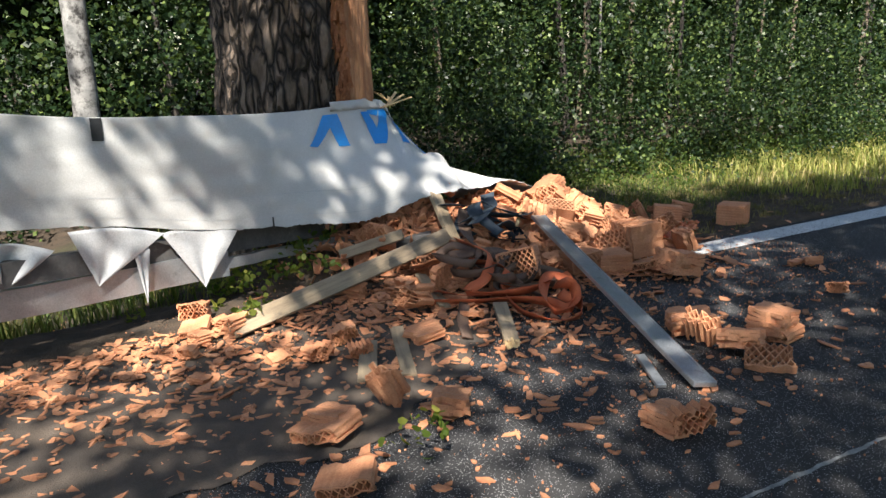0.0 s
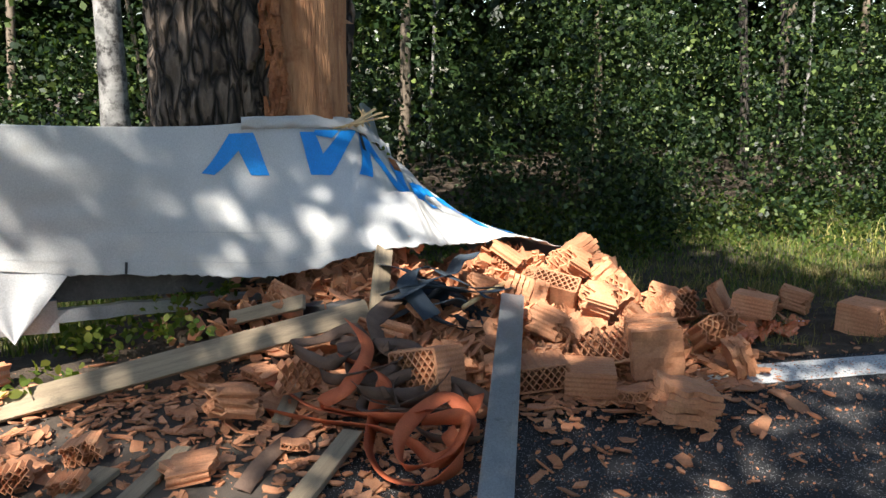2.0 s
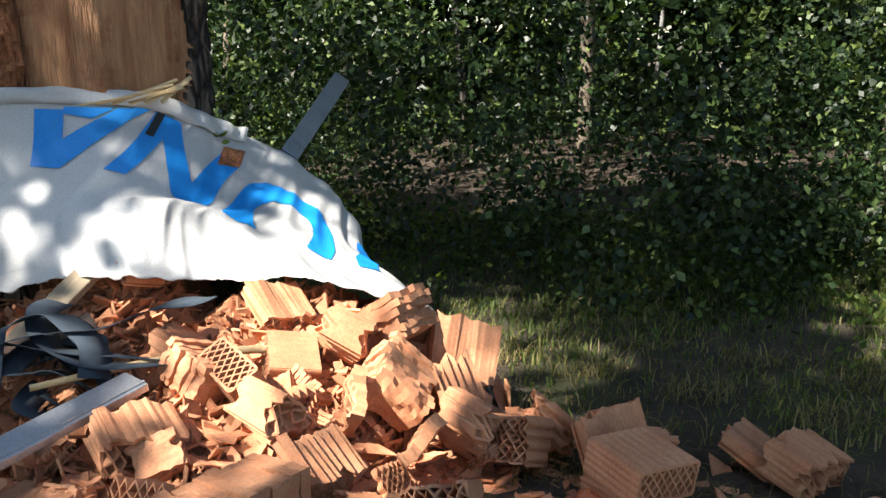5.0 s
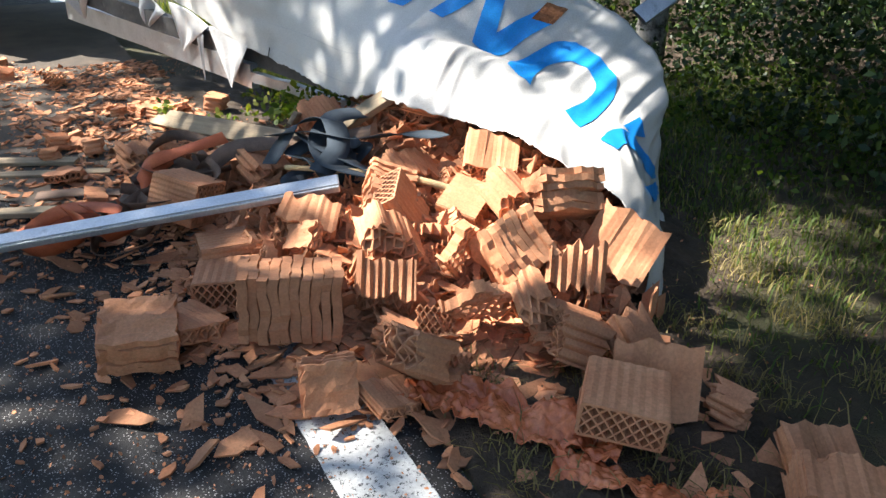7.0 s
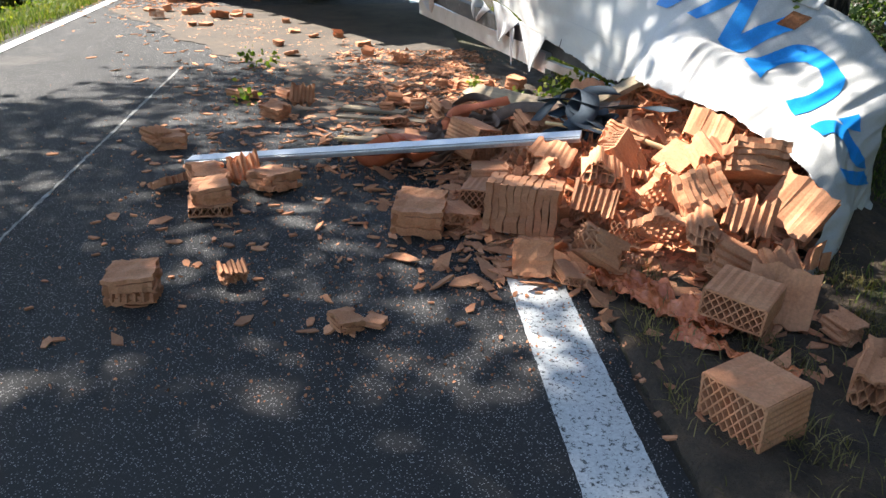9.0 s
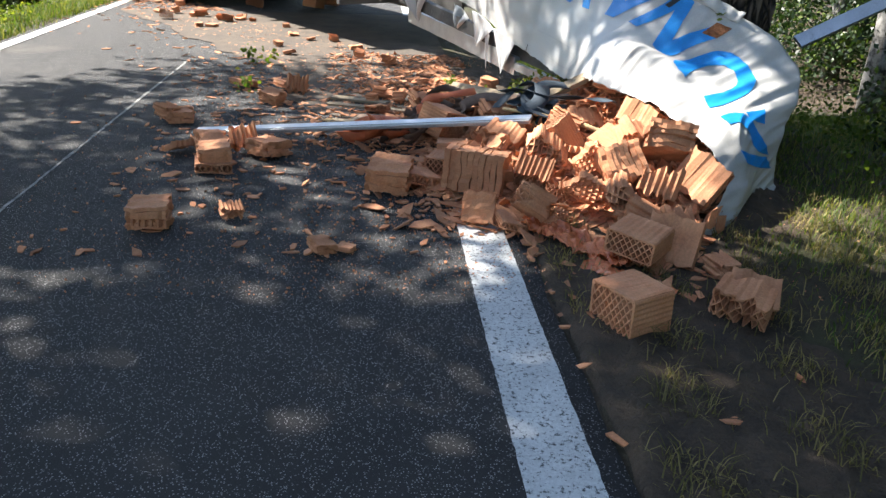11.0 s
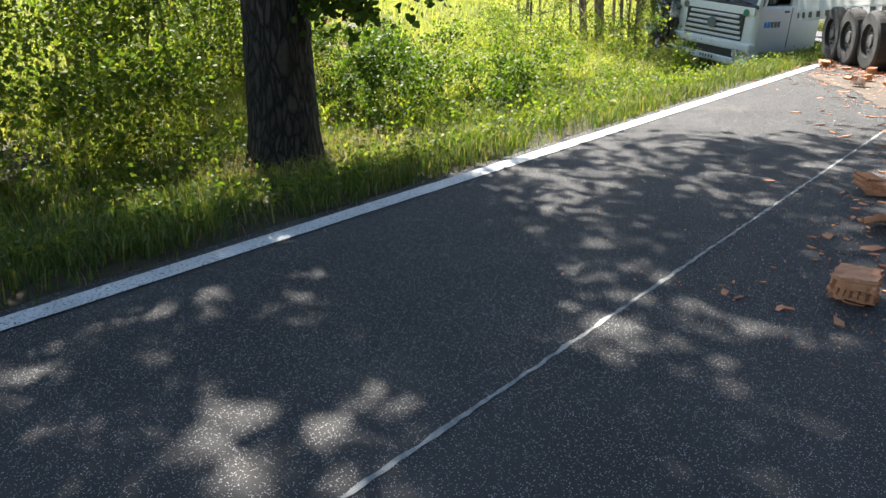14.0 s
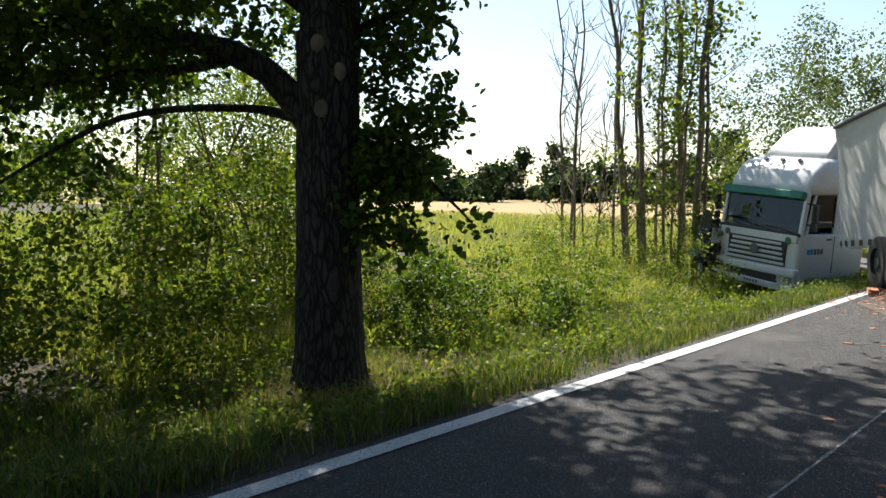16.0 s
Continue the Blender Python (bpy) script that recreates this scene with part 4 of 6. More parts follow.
printed("printed_zigzag", [stroke([(8.05, 0.673), (8.15, 0.80), (8.19, 0.945)], [(8.25, 0.673), (8.35, 0.818), (8.42, 0.93)]), stroke([(8.19, 0.945), (8.45, 0.80), (8.75, 0.636)], [(8.45, 0.927), (8.68, 0.80), (9.28, 0.545)]),
                           stroke([(8.80, 0.70), (8.89, 0.80), (9.02, 0.873)], [(9.27, 0.555), (9.20, 0.75), (9.36, 0.836)])])
printed("printed_ring", [stroke([(9.98, 0.42), (9.62, 0.62), (9.60, 0.74), (9.79, 0.79), (10.26, 0.795), (10.69, 0.795), (11.03, 0.77), (11.23, 0.70), (11.28, 0.56), (11.21, 0.41)],
                                [(10.40, 0.42), (10.16, 0.564), (10.06, 0.66), (10.20, 0.72), (10.46, 0.735), (10.74, 0.725), (10.88, 0.69), (10.94, 0.63), (10.95, 0.55), (10.93, 0.44)], 110)])
printed("printed_foot", [stroke([(11.49, 0.40), (11.59, 0.582), (11.89, 0.691), (12.40, 0.74), (12.9, 0.83)], [(11.73, 0.41), (11.83, 0.527), (12.06, 0.60), (12.36, 0.62), (12.63, 0.67)]),
                         stroke([(11.69, 0.673), (11.79, 0.79)], [(11.93, 0.691), (12.16, 0.79)]), stroke([(12.26, 0.345), (12.9, 0.80)], [(12.56, 0.38), (13.3, 0.90)])])


def strip_on(s0, s1, v0, v1, material, name, label, lift=0.007, n_=30, m_=8):
    g_ = np.array([[on_curtain(s0 + (s1 - s0) * i / (n_ - 1), min(0.99, v0 + (v1 - v0) * j / (m_ - 1)), lift) for j in range(m_)] for i in range(n_)])
    f_ = [(i * m_ + j, (i + 1) * m_ + j, (i + 1) * m_ + j + 1, i * m_ + j + 1) for i in range(n_ - 1) for j in range(m_ - 1)]
    put(name, mesh_of(name, g_.reshape(-1, 3).tolist(), f_, material, True), curtain, label=label)


for s_ in (5.55, 5.60, 3.6, 4.45):
    strip_on(s_, s_ + 0.012, 0.01, 0.98, TARP, "weld_seam", "grey vertical weld seam", 0.006, 4, 40)
# flat grey strips paint the shade line of each crease
for v_ in (0.12, 0.30):
    strip_on(4.0, 7.6, v_, v_ + 0.006, TARP_IN, "crease", "faint horizontal crease painted as a shade-grey line", 0.005, 160, 2)
strip_on(3.9, 8.0, 0.005, 0.05, TARP, "hem_band", "doubled lower hem", 0.006, 160, 3)
strip_on(5.57, 5.59, 0.0, 0.12, BLACK, "slit", "dark slit torn in the hem", 0.009, 4, 8)
strip_on(9.02, 9.36, 0.83, 0.90, REDBARK, "hole", "ragged hole showing brown clay", 0.011, 8, 6)
strip_on(8.20, 8.28, 0.84, 0.94, BLACK, "slit", "dark slit torn beside the print", 0.011, 5, 8)
strip_on(4.34, 4.40, 0.80, 0.99, BLACK, "slit", "dark slit in the upper edge", 0.011, 5, 8)
# hole and dark tears in the curtain, edge band along the top
band = np.zeros((180, 4, 3))
for i in range(180):
    s_ = 6.7 + 2.6 * i / 179
    for k in range(4):
        band[i, k] = on_curtain(s_, 0.94 + 0.055 * k / 3, 0.014 + 0.02 * noise.noise((s_ * 5, k, 0))) + np.array([0, 0, 0.035 * k / 3])
put("turned_edge", sheet_mesh("turned_edge", band, TARP), curtain, label="folded frayed top edge")


for k in range(16):
    strip_on(0.02 + 0.1 * k, 0.065 + 0.1 * k, 0.03, 0.085, BLACK, "buckle", "dark tensioning buckle on the hem", 0.012, 3, 3)
strip_on(0.0, 1.9, 0.095, 0.105, TARP_IN, "strap_line", "grey strap line above the buckles", 0.008, 60, 2)
put("roof_edge", tube_mesh("roof_edge", [on_curtain(0.02 + 0.04 * k, 0.995, 0.02) for k in range(46)], [0.05] * 46, GREY, 8), curtain, label="dark grey roof edge rail")


def flap(pts_top, tip, folds=0.015, n=16):
    """A torn triangular flap that hangs from a line to a tip."""
    g_ = np.zeros((n, n, 3))
    top_line = np.linspace(np.array(pts_top[0], float), np.array(pts_top[1], float), n)
    for i in range(n):
        for j in range(n):
            t_ = j / (n - 1)
            p = top_line[i] * (1 - t_) + np.array(tip) * t_ + np.array([0.0, 0, 0.03 * math.sin(math.pi * i / (n - 1)) * (1 - t_)])
            g_[i, j] = p + np.array([-1, -0.4, 0]) * folds * math.sin(i * 0.6) * t_ * (1 - t_) * 3
    put("flap", sheet_mesh("flap", g_, TARP_IN), curtain, label="torn hanging grey flap")


flap([(0.54, 8.97, 0.71), (0.70, 8.42, 0.60)], (0.58, 8.84, 0.36))
flap([(0.70, 8.44, 0.60), (0.84, 7.92, 0.54)], (0.76, 8.19, 0.20))
flap([(0.645, 8.62, 0.52), (0.675, 8.52, 0.52)], (0.66, 8.57, 0.18), 0.01)
flap([(0.40, 9.45, 0.72), (0.52, 9.05, 0.62)], (0.44, 9.34, 0.45), 0.07)
flap([(-0.2, 10.6, 0.85), (0.15, 9.95, 0.78)], (0.05, 10.3, 0.42), 0.08)
flap([(-0.7, 11.5, 0.95), (-0.3, 10.9, 0.86)], (-0.4, 11.2, 0.55), 0.08)

trailer = thing("semi_trailer", "wrecked curtain-side semi-trailer chassis lying across the road", "trailer")
F0, F1 = Vector((-5.9, 19.1, 0)), Vector((0.95, 7.9, 0))
td = (F1 - F0).normalized()
tn = Vector((-td.y, td.x, 0))
ta = math.degrees(math.atan2(td.y, td.x))


def rail(p, q, hgt, wid, material, name, label="", bend=0.0, n=14):
    """A bent beam with a channel section from p to q."""
    p, q = Vector(p), Vector(q)
    d = (q - p)
    side = Vector((-d.y, d.x, 0)).normalized()
    prof = [(0, 0), (wid, 0), (wid, hgt * 0.16), (wid * 0.3, hgt * 0.2), (wid * 0.3, hgt * 0.8), (wid, hgt * 0.84), (wid, hgt), (0, hgt)]
    v, f = [], []
    for i in range(n):
        c = p.lerp(q, i / (n - 1)) + side * bend * math.sin(math.pi * i / (n - 1)) + Vector((0, 0, 0.01 * noise.noise((i * 0.7, hgt * 9, wid * 7))))
        v += [c + side * a_ + Vector((0, 0, b_)) for a_, b_ in prof]
    m_ = len(prof)
    for i in range(n - 1):
        f += [(i * m_ + k, i * m_ + (k + 1) % m_, (i + 1) * m_ + (k + 1) % m_, (i + 1) * m_ + k) for k in range(m_)]
    f += [tuple(reversed(range(m_))), tuple(range((n - 1) * m_, n * m_))]
    put(name, mesh_of(name, v, f, material), trailer, label=label)


rail((-5.8, 19.3, 1.0), (-0.2, 10.9, 0.72), 0.16, 0.08, ALU, "side_rail", "dented grey outer side rail")
rail((-0.2, 10.9, 0.60), (1.25, 7.15, 0.30), 0.14, 0.07, STEEL, "side_rail", "buckled side rail")
rail((-0.05, 10.9, 0.34), (0.86, 8.0, 0.22), 0.17, 0.06, ALU, "drop_board", "torn off grey drop side board", 0.03)
rail((0.86, 8.0, 0.27), (1.4, 6.6, 0.16), 0.07, 0.05, ALU, "drop_board", "bent aluminium edge strip", 0.05)
rail((-4.9, 19.9, 0.75), (0.6, 10.6, 0.4), 0.28, 0.12, STEEL, "frame_beam", "dirty steel frame beam")
rail((-4.2, 20.3, 0.75), (1.6, 10.4, 0.4), 0.28, 0.12, STEEL, "frame_beam", "dirty steel frame beam")
for k in range(9):
    c = F0.lerp(F1, 0.08 + 0.08 * k) + tn * 1.25 + Vector((0, 0, 0.98 - 0.05 * k))
    part("cross_member", box_bm(0.08, 2.45, 0.12, tuple(c), (0, 0, ta), 0.01), STEEL, trailer)
part("deck", box_bm(9.5, 2.4, 0.06, tuple(F0.lerp(F1, 0.36) + tn * 1.3 + Vector((0, 0, 0.95))), (0, 2.2, ta), 0.01), WOOD, trailer, "plywood load deck")
for k in range(12):
    c = F0.lerp(F1, 0.04 + 0.035 * k)
    part("slat_end", box_bm(0.05, 0.05, 0.42, (c.x - 0.02, c.y, 1.2 - 0.012 * k), (0, 0, ta), 0.008), WOOD, trailer)
for zz in (1.06, 1.24, 1.40):
    c = F0.lerp(F1, 0.2)
    part("side_board", box_bm(5.2, 0.03, 0.13, (c.x, c.y, zz), (0, 1.5, ta), 0.008), WOOD, trailer, "weathered side board")


def wheel(parent, at, rz, r=0.5, w_=0.32, name="wheel"):
    e = new(name)
    e.parent = parent
    e.matrix_basis = pose(*at, 0, 0, rz)
    bm = bmesh.new()
    prof = [(r * 0.56, -w_ / 2), (r * 0.9, -w_ / 2), (r * 0.985, -w_ * 0.42), (r, -w_ * 0.3), (r, w_ * 0.3), (r * 0.985, w_ * 0.42), (r * 0.9, w_ / 2), (r * 0.56, w_ / 2)]
    ring_ = []
    for k in range(36):
        a = 2 * math.pi * k / 36
        ring_.append([bm.verts.new((math.cos(a) * p * (0.988 if (k % 2 and p >= r) else 1), q, math.sin(a) * p)) for p, q in prof])
    for k in range(36):
        for j in range(len(prof)):
            j2 = (j + 1) % len(prof)
            bm.faces.new((ring_[k][j], ring_[k][j2], ring_[(k + 1) % 36][j2], ring_[(k + 1) % 36][j]))
    bmesh.ops.recalc_face_normals(bm, faces=bm.faces)
    me = bpy.data.meshes.new("tyre")
    bm.to_mesh(me)
    bm.free()
    me.materials.append(RUBBER)
    put("tyre", me, e)
    part("rim", joined([cyl_bm(r * 0.57, w_ * 0.55, (0, 0, 0), (90, 0, 0), 28, None, 0.01), cyl_bm(r * 0.22, w_ * 0.8, (0, 0, 0), (90, 0, 0), 20, None, 0.01)] +
                       [cyl_bm(0.018, w_ * 0.7, (math.cos(a) * r * 0.36, 0, math.sin(a) * r * 0.36), (90, 0, 0), 8) for a in np.linspace(0, 2 * np.pi, 11)[:-1]]), STEEL, e)
    return e


for wx, wy in ((-5.0, 17.1), (-4.55, 16.4), (-4.05, 15.7)):
    wheel(trailer, (wx + 0.08, wy + 0.06, 0.49), ta)
    wheel(trailer, (wx + 1.75, wy + 1.2, 0.49), ta)

# ---- lorry cab ----
cab = thing("lorry_cab", "white lorry tractor cab with green visor and crushed corner", "lorry")
cab.matrix_basis = pose(-8.50, 20.0, -0.82, 0, 5.0, -21.0)
# local: y backwards, x to the vehicle's left (camera sees front -y and side +x)


def panel_loft(sections, material, name, parent, label="", smooth=True):
    """A skin through closed sections of equal length."""
    v, f = [], []
    m_ = len(sections[0])
    for s_ in sections:
        v += s_
    for i in range(len(sections) - 1):
        f += [(i * m_ + k, i * m_ + (k + 1) % m_, (i + 1) * m_ + (k + 1) % m_, (i + 1) * m_ + k) for k in range(m_)]
    f += [tuple(reversed(range(m_))), tuple(range((len(sections) - 1) * m_, len(sections) * m_))]
    me = mesh_of(name, v, f, material, smooth)
    return put(name, me, parent, label=label)


def ring_at(z, front, w_, back=2.25, corner=0.16, fw=0.0):
    """Rounded rectangle section of the cab at height z; front is the y of its face."""
    pts = []
    for (cx, cy, a0) in ((w_ - corner, front + corner, -90), (w_ - 0.06, back - 0.06, 0), (-w_ + 0.06, back - 0.06, 90), (-w_ + corner, front + corner, 180)):
        rr = corner if cy < 1 else 0.06
        for q in range(5):
            a = radians(a0 + q * 22.5)
            pts.append((cx + rr * math.cos(a), cy + rr * math.sin(a), z))
    return pts


low_z = [(0.62, 0.02, 1.22), (0.8, 0.0, 1.24), (1.2, 0.0, 1.25), (1.72, 0.02, 1.25), (1.78, 0.03, 1.25)]
panel_loft([ring_at(z, f_, w_) for z, f_, w_ in low_z], CABWHITE, "lower_body", cab)
panel_loft([ring_at(z, f_, w_) for z, f_, w_ in [(2.70, 0.16, 1.22), (2.92, 0.22, 1.215), (3.2, 0.38, 1.2), (3.42, 0.60, 1.15), (3.54, 0.85, 1.08)]], CABWHITE, "roof", cab, "high white roof")
panel_loft([ring_at(z, f_, w_, 2.2) for z, f_, w_ in [(3.46, 0.85, 1.02), (3.72, 1.05, 1.0), (4.05, 1.38, 0.93), (4.24, 1.62, 0.85), (4.30, 1.8, 0.75)]], CABWHITE, "roof_spoiler", cab, "white roof air deflector")
for sx in (1, -1):
    part("windscreen_pillar", box_bm(0.09, 0.12, 1.0, (sx * 1.17, 0.13, 2.24), (-7, 0, 0), 0.02), CABWHITE, cab)
    part("rear_pillar", box_bm(0.06, 1.15, 0.98, (sx * 1.20, 1.68, 2.24), (0, 0, 0), 0.02), CABWHITE, cab)
    part("door_frame", box_bm(0.05, 0.07, 0.95, (sx * 1.21, 0.30, 2.24), (-12, 0, 0), 0.015), CABWHITE, cab)
    w0 = part("side_window", box_bm(0.012, 0.75, 0.72, (sx * 1.205, 0.72, 2.32), (0, 0, 0), 0.003), GLASS, cab, "dark tinted side window")
    part("window_seal", joined([box_bm(0.03, 0.8, 0.03, (sx * 1.215, 0.72, 1.95)), box_bm(0.03, 0.03, 0.75, (sx * 1.215, 1.1, 2.32)), box_bm(0.03, 0.8, 0.03, (sx * 1.215, 0.72, 2.69))]), BLACK, cab)
    part("door_seam", box_bm(0.012, 0.015, 0.9, (sx * 1.25, 1.14, 1.3)), BLACK, cab)
    part("door_handle", box_bm(0.03, 0.16, 0.04, (sx * 1.262, 0.95, 1.66), (0, 0, 0), 0.01), BLACK, cab)
    part("mirror", joined([box_bm(0.10, 0.16, 0.42, (sx * 1.46, 0.12, 2.30), (0, 0, 10), 0.04), box_bm(0.09, 0.14, 0.2, (sx * 1.46, 0.12, 1.98), (0, 0, 10), 0.03), cyl_bm(0.02, 0.28, (sx * 1.34, 0.16, 2.5), (0, 90, 0), 8), cyl_bm(0.02, 0.28, (sx * 1.34, 0.16, 2.02), (0, 90, 0), 8)]), BLACK, cab, "black door mirror")
    part("step_panel", box_bm(0.08, 1.3, 0.4, (sx * 1.16, 0.95, 0.52), (0, 0, 0), 0.03), CABWHITE, cab)
part("back_wall", box_bm(2.3, 0.05, 1.0, (0, 2.2, 2.24)), SEATS, cab)
part("interior", joined([box_bm(2.2, 0.5, 0.25, (0, 0.55, 1.85), bevel=0.05), box_bm(0.5, 0.5, 0.9, (0.6, 1.35, 2.1), bevel=0.08), box_bm(0.5, 0.5, 0.9, (-0.6, 1.35, 2.1), bevel=0.08)]), SEATS, cab, "dashboard and seats")
part("windscreen", box_bm(2.24, 0.012, 0.95, (0, 0.12, 2.24), (-8, 0, 0), 0.004), GLASS, cab, "broad tinted windscreen")
part("sun_visor", box_bm(2.38, 0.16, 0.19, (0, 0.05, 2.68), (-24, 0, 0), 0.03), GREENVISOR, cab, "green sun visor")
part("windscreen_sill", box_bm(2.4, 0.05, 0.09, (0, 0.02, 1.77), bevel=0.02), BLACK, cab)
for sx in (0.55, -0.1):
    part("wiper", box_bm(0.7, 0.02, 0.025, (sx, 0.0, 1.86), (0, 6, 0), 0.005), BLACK, cab)
part("grille", box_bm(1.75, 0.05, 0.62, (0, -0.005, 1.28), (0, 0, 0), 0.02), BLACK, cab)
for k in range(5):
    part("grille_slat", box_bm(1.72 - 0.06 * k, 0.07, 0.055, (0, -0.03, 1.04 + 0.118 * k), (18, 0, 0), 0.015), CABWHITE, cab)
bm = cyl_bm(0.13, 0.03, (0, -0.085, 1.3), (90, 0, 0), 28, None, 0.006)
part("round_emblem", bm, GREY, cab, "plain round front emblem")
part("front_panel", box_bm(2.3, 0.05, 0.18, (0, -0.005, 1.66), bevel=0.02), CABWHITE, cab)
for sx in (0.92, -0.92):
    part("round_sticker", cyl_bm(0.085, 0.008, (sx, -0.034, 1.62), (90, 0, 0), 24), GREENVISOR if sx > 0 else GREY, cab, "small round sticker")
part("bumper", joined([box_bm(2.46, 0.3, 0.20, (0, 0.05, 0.86), (0, 0, 0), 0.05), box_bm(2.44, 0.28, 0.16, (0, 0.06, 0.50), (0, 1, 0), 0.04), box_bm(0.5, 0.28, 0.42, (0.98, 0.07, 0.66), (0, 0, 0), 0.05), box_bm(0.5, 0.28, 0.42, (-0.98, 0.14, 0.62), (0, 8, 6), 0.05)]), CABWHITE, cab, "cracked white bumper")
part("bumper_intake", box_bm(1.45, 0.22, 0.24, (0, 0.08, 0.68), bevel=0.02), BLACK, cab)
part("plate_bars", box_bm(0.52, 0.012, 0.11, (0, -0.105, 0.52), bevel=0.003), CABWHITE, cab, "blank white plate")
for k in range(5):
    part("plate_bar", box_bm(0.045, 0.006, 0.06, (-0.18 + 0.09 * k, -0.113, 0.52)), BLACK, cab)
for sx in (0.95, -0.95):
    hl = part("headlight", box_bm(0.40, 0.06, 0.17, (sx, -0.085, 0.70), (0, 0, 8 * sx), 0.03), LAMPGLASS, cab, "headlight behind clear glass")
    part("reflector", joined([cyl_bm(0.07, 0.05, (sx - 0.09, -0.055, 0.70), (90, 0, 0), 16), cyl_bm(0.07, 0.05, (sx + 0.09, -0.055, 0.70), (90, 0, 0), 16)]), CHROME, hl)
# bars in place of the lettering on the door
for k in range(5):
    part("door_lettering_bar", box_bm(0.006, 0.085, 0.13, (1.256, 0.28 + 0.115 * k, 1.38), (4, 0, 0)), BLUE if k < 2 else GREY, cab)
# crushed corner: torn panels, tubes and rods
for k in range(95):
    part("torn_panel" if k % 3 else "bent_rod", box_bm(random.uniform(0.02, 0.34), random.uniform(0.012, 0.05), random.uniform(0.08, 0.6),
         (-1.46 + random.uniform(-0.40, 0.36), 0.2 + random.uniform(-0.4, 0.4), random.uniform(0.35, 1.85)), (random.uniform(-70, 70), random.uniform(-60, 60), random.uniform(-90, 90)), 0.006),
         (BLACK, STEEL, BLACK, CHROME, GREY)[k % 5], cab)
for sx in (1, -1):
    wheel(cab, (sx * 1.02, 1.35, 0.5), 90)
part("chassis", joined([box_bm(0.9, 3.6, 0.25, (0, 2.6, 0.75), bevel=0.02), box_bm(2.1, 0.5, 0.5, (0, 3.2, 0.6), bevel=0.05)]), STEEL, cab)
for k in (-1, 0, 1):
    part("roof_lamp", cyl_bm(0.05, 0.08, (0.5 * k, 0.62, 3.46), (60, 0, 0), 12), GREY, cab)

# ---- hollow clay blocks ----


def clay_block(name, lx, ly, lz, nx, nz, seed, shell=(1, 1, 1, 1), ragged=0.0, bow=0.0, cap=False):
    """A honeycomb clay block: zigzag webs along y between ribbed outer walls; shell says which of top, bottom, +x, -x walls remain."""
    rnd = random.Random(seed)
    v, f = [], []
    t = 0.0075

    def slab(p0, p1, nrm_, y0, y1):
        """A web from p0 to p1 in the x-z plane, thickened along nrm_, from y0 to y1."""
        o = len(v)
        for (px, pz), ya, yb in ((p0, y0[0], y1[0]), (p1, y0[1], y1[1])):
            for s_ in (0.5, -0.5):
                for yy in (ya, yb):
                    v.append((px + nrm_[0] * t * s_, yy, pz + nrm_[1] * t * s_ + bow * (yy / ly) ** 2))
        f.extend([(o, o + 1, o + 5, o + 4), (o + 3, o + 2, o + 6, o + 7), (o, o + 4, o + 6, o + 2), (o + 1, o + 3, o + 7, o + 5), (o, o + 2, o + 3, o + 1), (o + 4, o + 5, o + 7, o + 6)])

    def end(k, j, sgn):
        if not ragged:
            return sgn * ly / 2
        q = noise.noise((k * 0.33 + seed * 3.1, j * 0.21 + sgn * 7, seed)) + 0.5 * noise.noise((k * 1.7 + seed, j * 1.3, sgn * 3))
        return sgn * (ly / 2 - ragged * max(0, 0.35 + q) * ly)

    rz = lz / nz
    for j in range(nz):
        zc = -lz / 2 + (j + 0.5) * rz
        for k in range(2 * nx):
            x0, x1 = -lx / 2 + lx * k / (2 * nx), -lx / 2 + lx * (k + 1) / (2 * nx)
            up = ((k + j) % 2) * 2 - 1
            ha, hb = 2 * j + 1 - up, 2 * j + 1 + up
            slab((x0, zc - up * rz * 0.5), (x1, zc + up * rz * 0.5), (0, 1.3), (end(k, ha, -1), end(k + 1, hb, -1)), (end(k, ha, 1), end(k + 1, hb, 1)))
    for keep, s_, hz in ((shell[0], 1, 2 * nz), (shell[1], -1, 0)):
        for k in range(2 * nx if keep else 0):
            x0, x1 = -lx / 2 + lx * k / (2 * nx), -lx / 2 + lx * (k + 1) / (2 * nx)
            ga, gb = (0.003 * s_ if k % 2 else 0.0), (0.003 * s_ if (k + 1) % 2 else 0.0)
            slab((x0, s_ * lz / 2 + ga), (x1, s_ * lz / 2 + gb), (0, 1.3), (end(k, hz, -1), end(k + 1, hz, -1)), (end(k, hz, 1), end(k + 1, hz, 1)))
    for sx, keep in ((1, shell[2]), (-1, shell[3])):
        kk = 2 * nx if sx > 0 else 0
        for j in range(2 * nz if keep else 0):
            ga, gb = (0.003 * sx if j % 2 else 0.0), (0.003 * sx if (j + 1) % 2 else 0.0)
            slab((sx * lx / 2 + ga, -lz / 2 + rz * j / 2), (sx * lx / 2 + gb, -lz / 2 + rz * (j + 1) / 2), (1.3, 0), (end(kk, j, -1), end(kk, j + 1, -1)), (end(kk, j, 1), end(kk, j + 1, 1)))
    for s_ in (-1, 1) if cap else ():
        o = len(v)
        for j in range(2 * nz + 1):
            for k in range(2 * nx + 1):
                v.append((-lx / 2 + lx * k / (2 * nx), end(k, j, s_) + s_ * (0.004 if k % 2 else 0.0), -lz / 2 + lz * j / (2 * nz)))
        w_ = 2 * nx + 1
        f.extend([(o + j * w_ + k, o + j * w_ + k + 1, o + (j + 1) * w_ + k + 1, o + (j + 1) * w_ + k) for j in range(2 * nz) for k in range(2 * nx)])
    me = mesh_of(name, v, f, CLAY)
    bm = bmesh.new()
    bm.from_mesh(me)
